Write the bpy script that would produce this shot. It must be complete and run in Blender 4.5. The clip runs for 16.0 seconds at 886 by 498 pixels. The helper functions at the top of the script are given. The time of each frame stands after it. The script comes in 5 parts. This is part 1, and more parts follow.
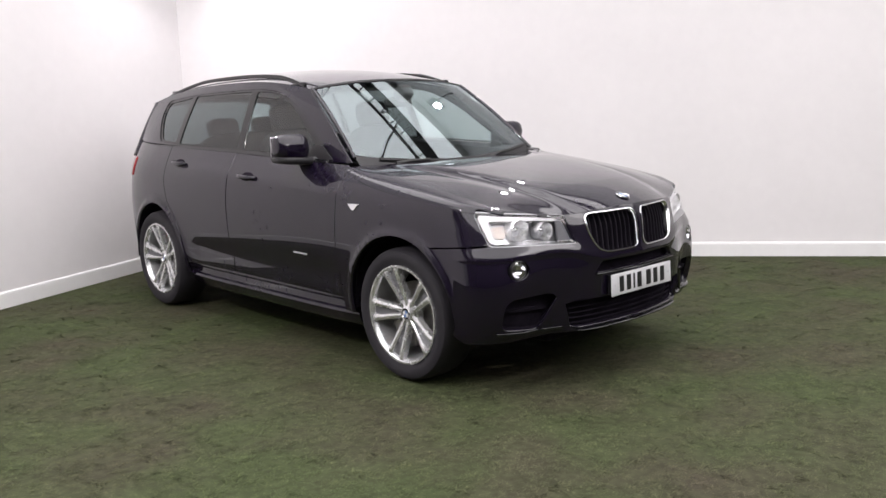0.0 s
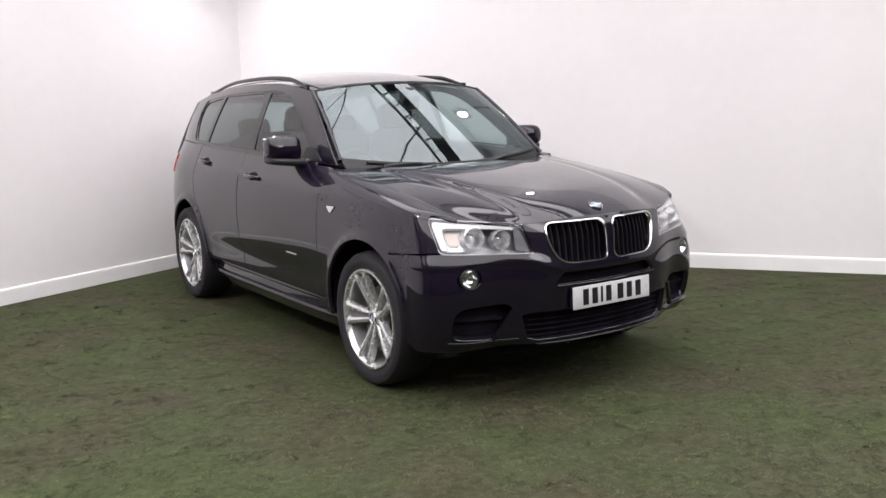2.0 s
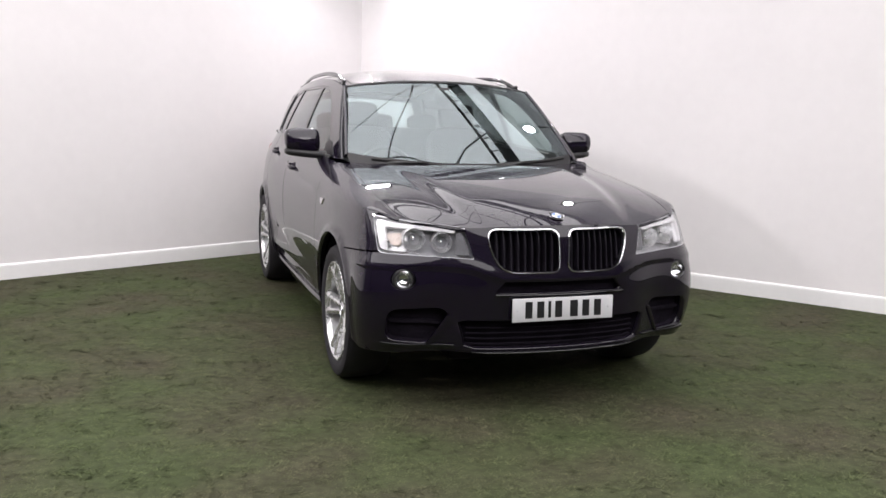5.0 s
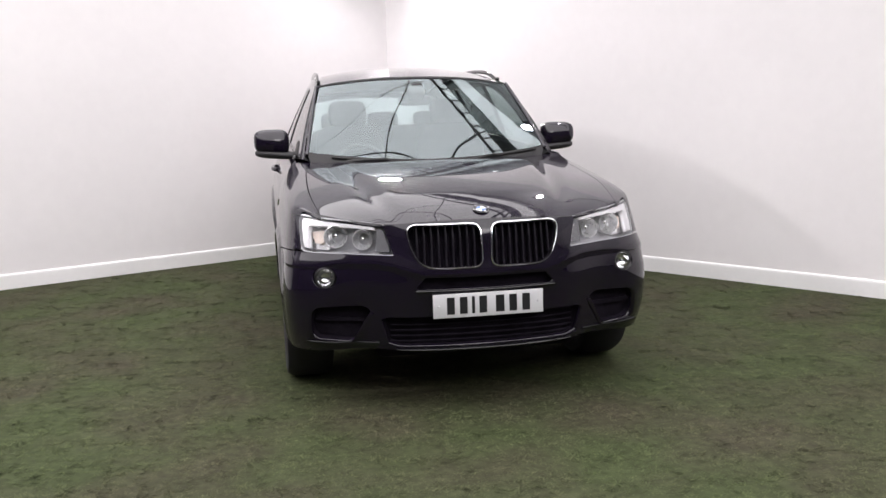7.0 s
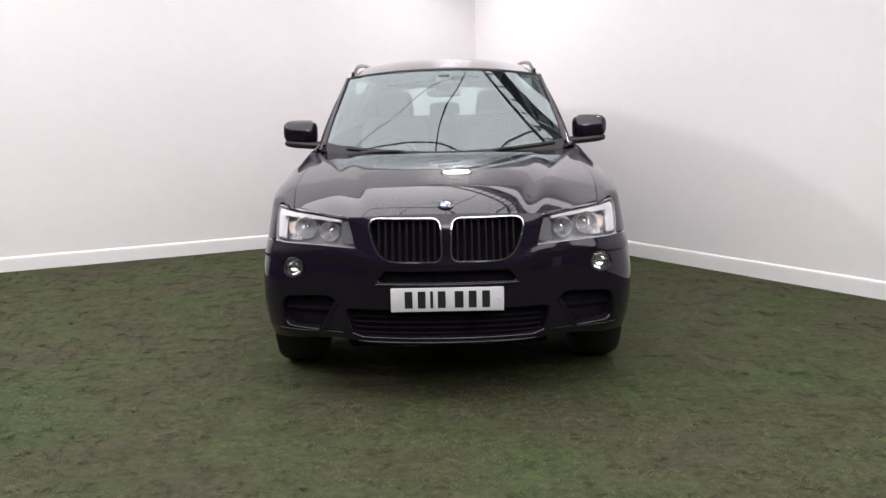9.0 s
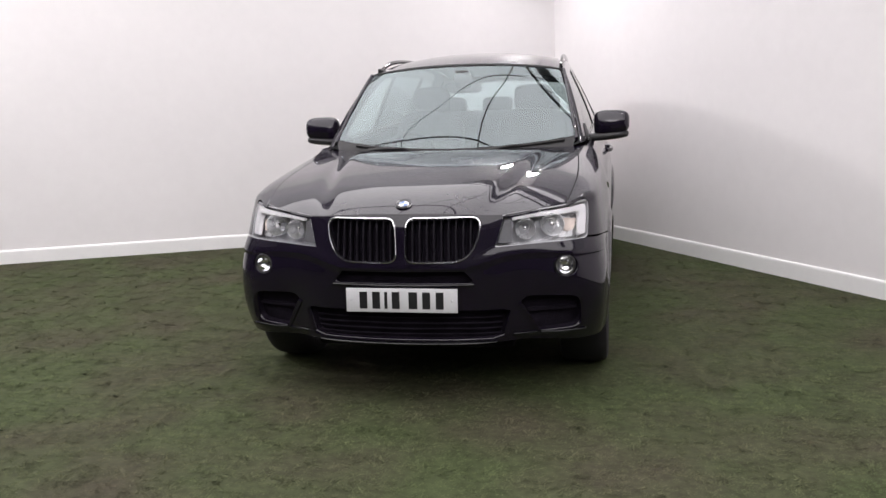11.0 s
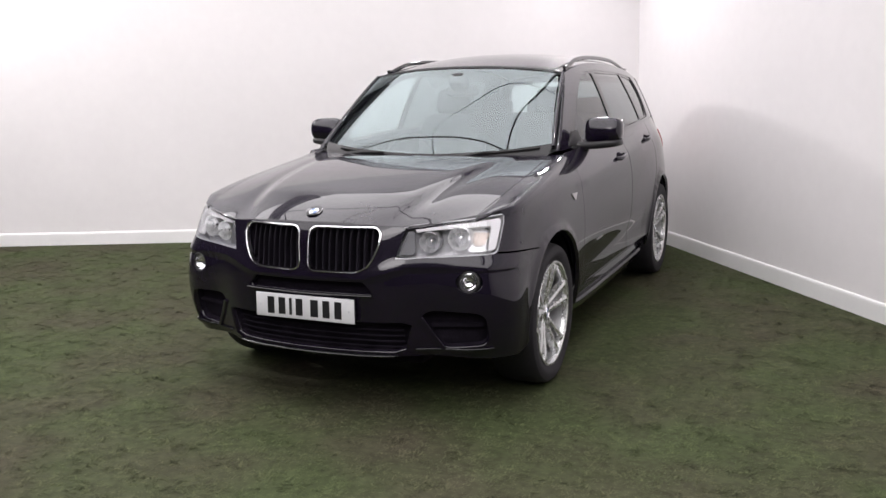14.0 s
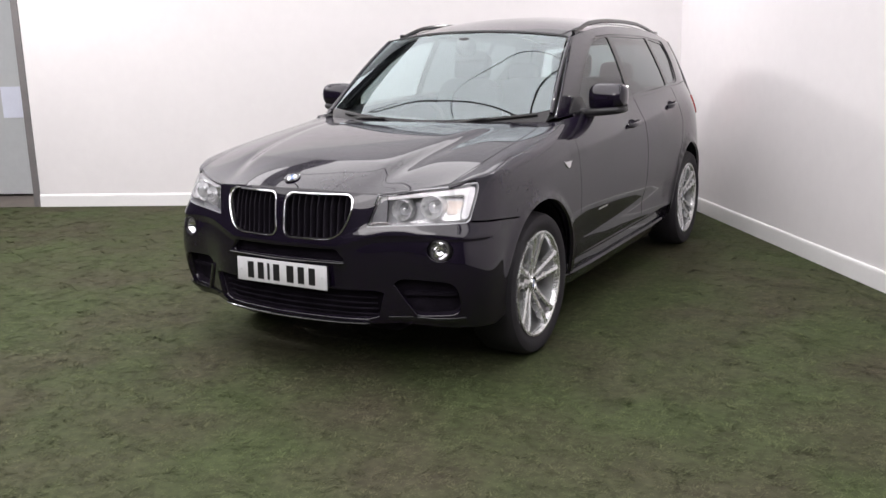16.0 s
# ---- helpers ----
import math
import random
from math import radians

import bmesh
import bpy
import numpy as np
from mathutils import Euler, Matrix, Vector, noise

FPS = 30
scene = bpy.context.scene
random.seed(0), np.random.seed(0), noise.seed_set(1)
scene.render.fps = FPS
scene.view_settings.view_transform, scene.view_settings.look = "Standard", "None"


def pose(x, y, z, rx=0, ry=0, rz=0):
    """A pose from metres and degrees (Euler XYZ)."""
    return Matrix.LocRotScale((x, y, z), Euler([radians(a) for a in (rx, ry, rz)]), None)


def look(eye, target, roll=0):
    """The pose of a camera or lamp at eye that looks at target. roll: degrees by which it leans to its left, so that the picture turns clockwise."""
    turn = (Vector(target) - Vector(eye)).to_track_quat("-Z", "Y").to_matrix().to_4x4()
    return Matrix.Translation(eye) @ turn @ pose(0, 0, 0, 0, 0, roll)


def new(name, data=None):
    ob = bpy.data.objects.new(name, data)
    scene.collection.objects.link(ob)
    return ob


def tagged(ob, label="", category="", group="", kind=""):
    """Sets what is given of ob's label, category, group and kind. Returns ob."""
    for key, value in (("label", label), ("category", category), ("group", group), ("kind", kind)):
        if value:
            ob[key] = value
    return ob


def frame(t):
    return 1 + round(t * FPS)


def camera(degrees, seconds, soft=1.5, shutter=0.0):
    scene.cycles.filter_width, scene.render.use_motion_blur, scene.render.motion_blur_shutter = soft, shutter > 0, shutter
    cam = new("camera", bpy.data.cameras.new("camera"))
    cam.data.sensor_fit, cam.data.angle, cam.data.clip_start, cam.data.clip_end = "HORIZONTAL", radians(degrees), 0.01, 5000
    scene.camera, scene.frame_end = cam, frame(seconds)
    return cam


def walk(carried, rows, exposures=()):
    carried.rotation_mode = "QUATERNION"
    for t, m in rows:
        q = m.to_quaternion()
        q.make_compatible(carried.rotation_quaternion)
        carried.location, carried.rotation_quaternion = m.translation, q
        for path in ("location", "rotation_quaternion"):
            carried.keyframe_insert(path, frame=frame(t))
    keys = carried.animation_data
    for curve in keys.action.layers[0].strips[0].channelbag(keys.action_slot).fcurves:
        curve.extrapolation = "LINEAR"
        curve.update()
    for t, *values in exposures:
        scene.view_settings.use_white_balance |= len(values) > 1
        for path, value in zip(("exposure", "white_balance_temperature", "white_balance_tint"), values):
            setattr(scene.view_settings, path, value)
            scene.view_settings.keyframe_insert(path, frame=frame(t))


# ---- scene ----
cam = camera(52.5, 16.0, soft=1.5)
PATH = [
    (0, (-3.839, -4.946, 1.468), (-2.506, -3.492, 1.138), -1.94),
    (0.5, (-3.68, -5.108, 1.469), (-2.404, -3.603, 1.142), -1.23),
    (1, (-3.501, -5.187, 1.469), (-2.308, -3.618, 1.128), -1.83),
    (1.5, (-3.334, -5.273, 1.473), (-2.168, -3.682, 1.146), -2.22),
    (2, (-3.125, -5.435, 1.47), (-2.025, -3.796, 1.146), -1.41),
    (2.5, (-2.925, -5.542, 1.463), (-1.885, -3.87, 1.11), -3.4),
    (3, (-2.751, -5.629, 1.455), (-1.779, -3.917, 1.099), -2.1),
    (3.5, (-2.547, -5.76, 1.442), (-1.685, -3.987, 1.105), -2.49),
    (3.7, (-2.456, -5.81, 1.437), (-1.629, -4.019, 1.105), -1.3),
    (5.8, (-1.523, -6.091, 1.433), (-0.986, -4.191, 1.116), -0.4),
    (6, (-1.434, -6.113, 1.434), (-0.922, -4.208, 1.108), -1.01),
    (6.5, (-1.205, -6.146, 1.444), (-0.732, -4.232, 1.107), -1.33),
    (7, (-0.975, -6.199, 1.426), (-0.596, -4.261, 1.108), -1.36),
    (7.5, (-0.743, -6.252, 1.435), (-0.451, -4.302, 1.098), -1.67),
    (8, (-0.503, -6.275, 1.446), (-0.271, -4.32, 1.092), -1.55),
    (8.5, (-0.24, -6.292, 1.451), (-0.136, -4.323, 1.114), -2.22),
    (8.7, (-0.138, -6.299, 1.452), (-0.083, -4.329, 1.111), -1.82),
    (10.8, (0.873, -6.18, 1.462), (0.52, -4.243, 1.111), -1.62),
    (11, (0.963, -6.142, 1.464), (0.582, -4.211, 1.11), -1.82),
    (11.5, (1.186, -6.042, 1.472), (0.759, -4.12, 1.121), -1.29),
    (12, (1.422, -5.96, 1.482), (0.901, -4.061, 1.13), -1.88),
    (12.5, (1.641, -5.878, 1.489), (1.041, -4.007, 1.114), -1.58),
    (13, (1.811, -5.787, 1.497), (1.144, -3.938, 1.129), -1.08),
    (13.5, (1.986, -5.717, 1.503), (1.265, -3.887, 1.144), -1.48),
    (14, (2.201, -5.633, 1.503), (1.396, -3.838, 1.141), -1.17),
    (14.5, (2.383, -5.548, 1.494), (1.517, -3.784, 1.121), -0.63),
    (15, (2.48, -5.437, 1.492), (1.572, -3.694, 1.118), -1.59),
    (15.5, (2.553, -5.392, 1.495), (1.613, -3.671, 1.105), -1.35),
    (16, (2.624, -5.385, 1.505), (1.659, -3.688, 1.069), -1.31),
]
walk(cam, [(t, look(eye, target, roll)) for t, eye, target, roll in PATH], [(0.0, 0.03), (6.0, 0.03), (8.6, -0.03), (11.2, -0.14), (12.5, -0.11), (14.5, -0.03), (16.0, 0.03)])

# ---- the room's plan: two white walls meet behind the car at CORNER ----
CORNER = Vector((0.332, 3.257, 0.0))
ALONG_L = Vector((-0.9077, -0.4197, 0.0))
ALONG_R = Vector((0.5927, -0.8055, 0.0))
LEN_L, LEN_R, WALL_H, CEIL_H = 6.44, 15.0, 2.9, 4.6

# ---- world and lamps ----
world = bpy.data.worlds.new("world")
scene.world = world
world.use_nodes = True
world.node_tree.nodes["Background"].inputs[0].default_value = (0.8, 0.84, 0.9, 1)
world.node_tree.nodes["Background"].inputs[1].default_value = 0.05


def area_lamp(name, eye, target, w, h, power, tint=(1.0, 0.95, 0.97)):
    data = bpy.data.lights.new(name, "AREA")
    data.shape, data.size, data.size_y, data.energy, data.color = "ELLIPSE", w, h, power, tint
    ob = new(name, data)
    ob.matrix_world = look(eye, target)
    return ob


# a studio lamp high at one side, an added soft fill behind the camera, and small spots above the car; the roof's light
# sheets follow below
LAMPS = [
    ((-5.8, -1.3, 4.25), (0.4, 0.8, 0.6), 0.30, 0.30, 130),
    # added fill, no known lamp: evens out the walls and lifts the bumper
    ((0.9, -8.4, 4.3), (0.3, 1.0, 0.5), 2.6, 2.6, 85),
    ((0.12, 2.60, 3.0), (0.1, 0.2, 0.9), 0.32, 0.16, 22),
    ((1.40, -0.33, 2.65), (0.4, -1.5, 0.8), 0.10, 0.15, 8),
]
for eye, target, w, h, power in LAMPS:
    area_lamp("studio_and_fill_light", eye, target, w, h, power)

# ---- materials ----


def material(name, base, rough=0.5, metal=0.0, vary=0.0, scale=8.0, bump=0.0, bump_scale=60.0, coat=0.0, rand=0.0, rvary=0.0, second=None, spec=0.5):
    """A Principled material: base colour, mottled at two scales (vary), with fine relief (bump) and an uneven gloss (rvary)."""
    m = bpy.data.materials.new(name)
    m.use_nodes = True
    nt = m.node_tree
    b = nt.nodes["Principled BSDF"]
    b.inputs["Base Color"].default_value = (*base, 1)
    b.inputs["Roughness"].default_value = rough
    b.inputs["Metallic"].default_value = metal
    b.inputs["Coat Weight"].default_value = coat
    b.inputs["Coat Roughness"].default_value = 0.018
    b.inputs["Specular IOR Level"].default_value = spec
    tc = nt.nodes.new("ShaderNodeTexCoord")

    def noise_node(s, detail=4.0):
        n = nt.nodes.new("ShaderNodeTexNoise")
        n.inputs["Scale"].default_value, n.inputs["Detail"].default_value = s, detail
        nt.links.new(tc.outputs["Object"], n.inputs["Vector"])
        return n

    if vary or second:
        big, fine = noise_node(scale), noise_node(scale * 9, 6.0)
        mix = nt.nodes.new("ShaderNodeMath")
        mix.operation = "MULTIPLY_ADD"
        mix.inputs[1].default_value = 0.6
        half = nt.nodes.new("ShaderNodeMath")
        half.operation = "MULTIPLY"
        half.inputs[1].default_value = 0.4
        nt.links.new(fine.outputs["Fac"], half.inputs[0])
        nt.links.new(big.outputs["Fac"], mix.inputs[0])
        nt.links.new(half.outputs[0], mix.inputs[2])
        ramp = nt.nodes.new("ShaderNodeValToRGB")
        low = second or [c * (1 - vary) for c in base]
        high = base if second else [min(1, c * (1 + vary)) for c in base]
        ramp.color_ramp.elements[0].position, ramp.color_ramp.elements[1].position = 0.36, 0.64
        ramp.color_ramp.elements[0].color, ramp.color_ramp.elements[1].color = (*low, 1), (*high, 1)
        nt.links.new(mix.outputs[0], ramp.inputs[0])
        out = ramp.outputs[0]
        if rand:
            info = nt.nodes.new("ShaderNodeNewGeometry")
            hsv = nt.nodes.new("ShaderNodeHueSaturation")
            mr = nt.nodes.new("ShaderNodeMapRange")
            mr.inputs["To Min"].default_value, mr.inputs["To Max"].default_value = 1 - rand, 1 + rand
            nt.links.new(info.outputs["Random Per Island"], mr.inputs["Value"])
            nt.links.new(mr.outputs[0], hsv.inputs["Value"])
            nt.links.new(out, hsv.inputs["Color"])
            out = hsv.outputs[0]
        nt.links.new(out, b.inputs["Base Color"])
    if rvary:
        n = noise_node(scale * 2)
        mr = nt.nodes.new("ShaderNodeMapRange")
        mr.inputs["To Min"].default_value, mr.inputs["To Max"].default_value = max(0, rough - rvary), rough + rvary
        nt.links.new(n.outputs["Fac"], mr.inputs["Value"])
        nt.links.new(mr.outputs[0], b.inputs["Roughness"])
    if bump:
        n = noise_node(bump_scale, 3.0)
        bp = nt.nodes.new("ShaderNodeBump")
        bp.inputs["Strength"].default_value, bp.inputs["Distance"].default_value = bump, 0.004
        nt.links.new(n.outputs["Fac"], bp.inputs["Height"])
        nt.links.new(bp.outputs[0], b.inputs["Normal"])
    return m


def glass_material(name, tint, rough=0.0, film=0.0, gloss=(1.0, 1.0, 1.0)):
    """Thin glass: what is behind shows tinted, and the surface mirrors by Fresnel. film: an even share of mirroring."""
    m = bpy.data.materials.new(name)
    m.use_nodes = True
    nt = m.node_tree
    nt.nodes.remove(nt.nodes["Principled BSDF"])
    tr, gl, mx, lw = (nt.nodes.new("ShaderNode" + k) for k in ("BsdfTransparent", "BsdfGlossy", "MixShader", "LayerWeight"))
    tr.inputs[0].default_value = (*tint, 1)
    gl.inputs["Roughness"].default_value = rough
    gl.inputs["Color"].default_value = (*gloss, 1)
    lw.inputs["Blend"].default_value = 0.5
    power, add = nt.nodes.new("ShaderNodeMath"), nt.nodes.new("ShaderNodeMath")
    power.operation, power.inputs[1].default_value = "POWER", 5.0
    add.operation, add.inputs[1].default_value, add.inputs[2].default_value, add.use_clamp = "MULTIPLY_ADD", 0.9, 0.07 + film, True
    nt.links.new(lw.outputs["Facing"], power.inputs[0])
    nt.links.new(power.outputs[0], add.inputs[0])
    nt.links.new(add.outputs[0], mx.inputs[0])
    nt.links.new(tr.outputs[0], mx.inputs[1])
    nt.links.new(gl.outputs[0], mx.inputs[2])
    nt.links.new(mx.outputs[0], nt.nodes["Material Output"].inputs[0])
    return m


def turf_material(name, level, rand):
    """Trodden artificial grass: green worn to brown in broad patches, mottled by hand-sized tufts, each fibre a little different."""
    m = bpy.data.materials.new(name)
    m.use_nodes = True
    nt = m.node_tree
    b = nt.nodes["Principled BSDF"]
    b.inputs["Roughness"].default_value, b.inputs["Specular IOR Level"].default_value = 0.8, 0.12
    tc = nt.nodes.new("ShaderNodeTexCoord")

    def noise_at(scale, detail, low, high, a, c):
        n, mr = nt.nodes.new("ShaderNodeTexNoise"), nt.nodes.new("ShaderNodeMapRange")
        n.inputs["Scale"].default_value, n.inputs["Detail"].default_value = scale, detail
        mr.inputs["From Min"].default_value, mr.inputs["From Max"].default_value = low, high
        mr.inputs["To Min"].default_value, mr.inputs["To Max"].default_value = a, c
        nt.links.new(tc.outputs["Object"], n.inputs["Vector"])
        nt.links.new(n.outputs["Fac"], mr.inputs["Value"])
        return mr.outputs[0]

    def times(a, c):
        x = nt.nodes.new("ShaderNodeMath")
        x.operation = "MULTIPLY"
        nt.links.new(a, x.inputs[0])
        nt.links.new(c, x.inputs[1])
        return x.outputs[0]

    ramp = nt.nodes.new("ShaderNodeValToRGB")
    e = ramp.color_ramp.elements
    e[0].position, e[0].color = 0.0, (0.066, 0.058, 0.039, 1)
    e[1].position, e[1].color = 1.0, (0.059, 0.074, 0.032, 1)
    nt.links.new(noise_at(1.3, 6.0, 0.30, 0.62, 0.0, 1.0), ramp.inputs[0])
    value = times(noise_at(6.0, 4.0, 0.30, 0.70, 0.88 * level, 1.12 * level), noise_at(24.0, 4.0, 0.30, 0.70, 0.78, 1.22))
    if rand:
        info, mr = nt.nodes.new("ShaderNodeNewGeometry"), nt.nodes.new("ShaderNodeMapRange")
        mr.inputs["To Min"].default_value, mr.inputs["To Max"].default_value = 1 - rand, 1 + rand
        nt.links.new(info.outputs["Random Per Island"], mr.inputs["Value"])
        value = times(value, mr.outputs[0])
    hsv = nt.nodes.new("ShaderNodeHueSaturation")
    nt.links.new(ramp.outputs[0], hsv.inputs["Color"])
    nt.links.new(value, hsv.inputs["Value"])
    nt.links.new(hsv.outputs[0], b.inputs["Base Color"])
    return m


def lit_material(name, color, strength):
    m = bpy.data.materials.new(name)
    m.use_nodes = True
    b = m.node_tree.nodes["Principled BSDF"]
    b.inputs["Emission Color"].default_value = (*color, 1)
    b.inputs["Emission Strength"].default_value = strength
    return m


PAINT = material("black_metallic_paint", (0.0052, 0.0028, 0.0100), 0.40, 0.0, vary=0.15, scale=3.0, coat=1.0, rvary=0.03, spec=0.08)
PLASTIC = material("black_plastic", (0.014, 0.013, 0.015), 0.42, vary=0.2, scale=20, bump=0.15, bump_scale=300)
GLOSS = material("gloss_black_trim", (0.008, 0.008, 0.009), 0.12, vary=0.1, scale=6)
LINER = material("wheel_well_lining", (0.013, 0.0105, 0.016), 0.9, vary=0.3, scale=12, bump=0.4, bump_scale=120, spec=0.06)
CHROME = material("chrome", (0.86, 0.86, 0.88), 0.12, 1.0, vary=0.03, scale=10, rvary=0.03)
SILVER = material("silver_alloy_paint", (0.70, 0.70, 0.71), 0.26, 0.75, vary=0.06, scale=12, rvary=0.06)
BARREL = material("dull_rim_barrel", (0.48, 0.48, 0.49), 0.38, 0.65, vary=0.2, scale=15, rvary=0.1)
SLAT = material("black_grille_slat", (0.012, 0.010, 0.0145), 0.45, vary=0.2, scale=20, spec=0.12)
UPPER_WALL = material("pale_upper_wall", (0.55, 0.55, 0.56), 0.75, vary=0.05, scale=0.8)
STEEL = material("brake_steel", (0.30, 0.29, 0.28), 0.4, 0.9, vary=0.2, scale=15, rvary=0.1)
RUBBER = material("tyre_rubber", (0.013, 0.0110, 0.0155), 0.75, vary=0.2, scale=14, bump=0.25, bump_scale=160)
SEAL = material("rubber_seal", (0.012, 0.012, 0.012), 0.55, vary=0.15, scale=20)
CLOTH = material("dark_upholstery", (0.030, 0.029, 0.031), 0.85, vary=0.25, scale=18, bump=0.4, bump_scale=400)
TRIM = material("dark_cabin_plastic", (0.028, 0.028, 0.030), 0.6, vary=0.15, scale=14, bump=0.2, bump_scale=350)
HEADLINING = material("pale_headlining", (0.42, 0.41, 0.39), 0.9, vary=0.08, scale=20)
PLATE = material("reflective_plate_white", (0.62, 0.62, 0.64), 0.35, vary=0.04, scale=12)
INK = material("plate_black", (0.012, 0.012, 0.014), 0.4, vary=0.1, scale=30)
BLUE = material("enamel_blue", (0.10, 0.17, 0.36), 0.2, vary=0.1, scale=30, coat=0.6)
WHITE_ENAMEL = material("enamel_white", (0.62, 0.62, 0.65), 0.2, vary=0.04, scale=30, coat=0.6)
AMBER = material("amber_lens", (0.78, 0.67, 0.60), 0.25, vary=0.12, scale=30)
REFLECTOR = material("lamp_reflector", (0.84, 0.84, 0.86), 0.30, 0.85, vary=0.25, scale=45, rvary=0.12)
BEZEL = material("lamp_bezel_grey", (0.15, 0.15, 0.16), 0.40, 0.2, vary=0.1, scale=25)
HOUSING = material("lamp_housing_grey", (0.44, 0.44, 0.46), 0.42, 0.45, vary=0.1, scale=25)
GUIDE = material("lamp_light_guide", (0.74, 0.73, 0.75), 0.30, 0.1, vary=0.03, scale=25)
RED = material("tail_lens_red", (0.40, 0.02, 0.02), 0.15, vary=0.1, scale=20, coat=0.7)
WINDSCREEN = glass_material("windscreen_glass", (0.80, 0.88, 0.86), film=0.075, gloss=(0.86, 0.97, 1.0))
SIDE_GLASS = glass_material("side_glass", (0.47, 0.55, 0.555), film=0.0)
DARK_GLASS = glass_material("tinted_rear_glass", (0.18, 0.215, 0.22), film=0.0)
LENS = glass_material("clear_lamp_lens", (0.95, 0.95, 0.96), film=-0.02)
WALL = material("white_wall_paint", (0.755, 0.73, 0.735), 0.7, vary=0.02, scale=1.2, bump=0.05, bump_scale=140)
BOARD = material("white_gloss_skirting", (0.82, 0.81, 0.81), 0.35, vary=0.02, scale=3)
TURF_BACK = turf_material("turf_backing", 0.75, 0.0)
TURF = turf_material("turf_fibre", 1.0, 0.22)
CEILING = material("pale_roof_lining", (0.62, 0.62, 0.63), 0.8, vary=0.06, scale=0.7)
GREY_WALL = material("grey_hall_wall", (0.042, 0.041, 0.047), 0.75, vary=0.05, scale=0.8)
DARK_STEEL = material("dark_painted_steel", (0.03, 0.03, 0.033), 0.5, vary=0.2, scale=8)
DOOR_GREY = material("grey_door_paint", (0.50, 0.52, 0.53), 0.5, vary=0.04, scale=2)
JAMB = material("dark_grey_jamb", (0.16, 0.15, 0.15), 0.55, vary=0.1, scale=4)
PAPER = material("paper_notice", (0.72, 0.75, 0.86), 0.8, vary=0.03, scale=6)
BARE_FLOOR = material("brown_bare_floor", (0.13, 0.11, 0.095), 0.7, vary=0.2, scale=3)
ROOF_LIGHT = lit_material("daylit_roof_sheet", (1.0, 0.962, 0.985), 2.88)

# ---- mesh helpers ----


def mesh_object(name, verts, faces, mat, parent=None, label="", normals=None, smooth=True):
    me = bpy.data.meshes.new(name)
    me.from_pydata([tuple(v) for v in verts], [], faces)
    me.materials.append(mat)
    if smooth:
        me.polygons.foreach_set("use_smooth", [True] * len(me.polygons))
    me.update()
    if normals is not None:
        me.normals_split_custom_set_from_vertices([tuple(n) for n in normals])
    ob = new(name, me)
    ob.parent = parent
    return tagged(ob, label)


def part(name, bm, mat, parent, label="", smooth=True):
    me = bpy.data.meshes.new(name)
    bm.normal_update()
    bm.to_mesh(me)
    bm.free()
    me.materials.append(mat)
    if smooth:
        me.polygons.foreach_set("use_smooth", [True] * len(me.polygons))
        me.set_sharp_from_angle(angle=radians(38))
    ob = new(name, me)
    ob.parent = parent
    return tagged(ob, label)


def add_box(bm, size, m=Matrix(), bevel=0.0, segments=2):
    r = bmesh.ops.create_cube(bm, size=1.0, matrix=m @ Matrix.Diagonal((*size, 1)))
    if bevel:
        edges = list({e for v in r["verts"] for e in v.link_edges})
        bmesh.ops.bevel(bm, geom=edges, offset=bevel, segments=segments, profile=0.5, affect="EDGES", clamp_overlap=True)


def add_lathe(bm, profile, n=48, m=Matrix(), closed=False):
    """Turn (radius, height) pairs about the z axis of m."""
    rings = []
    for r, h in profile:
        rings.append([bm.verts.new(m @ Vector((r * math.cos(2 * math.pi * i / n), r * math.sin(2 * math.pi * i / n), h))) for i in range(n)])
    pairs = list(zip(rings, rings[1:])) + ([(rings[-1], rings[0])] if closed else [])
    for a, b in pairs:
        for i in range(n):
            bm.faces.new((a[i], a[(i + 1) % n], b[(i + 1) % n], b[i]))
    return rings


def add_tube(bm, points, radius, n=8, squash=1.0, cap=True, side=Vector((0, 0, 1))):
    """A bar along points; radius may be a list. squash flattens it along side."""
    pts = [Vector(p) for p in points]
    radii = radius if isinstance(radius, (list, tuple)) else [radius] * len(pts)
    rings = []
    for i, p in enumerate(pts):
        d = (pts[min(i + 1, len(pts) - 1)] - pts[max(i - 1, 0)]).normalized()
        a = d.cross(side)
        a = a.normalized() if a.length > 1e-4 else d.orthogonal().normalized()
        b = a.cross(d).normalized()
        rings.append([bm.verts.new(p + radii[i] * (a * math.cos(2 * math.pi * k / n) + b * squash * math.sin(2 * math.pi * k / n))) for k in range(n)])
    for a, b in zip(rings, rings[1:]):
        for k in range(n):
            bm.faces.new((a[k], a[(k + 1) % n], b[(k + 1) % n], b[k]))
    if cap:
        bm.faces.new(rings[0][::-1])
        bm.faces.new(rings[-1])


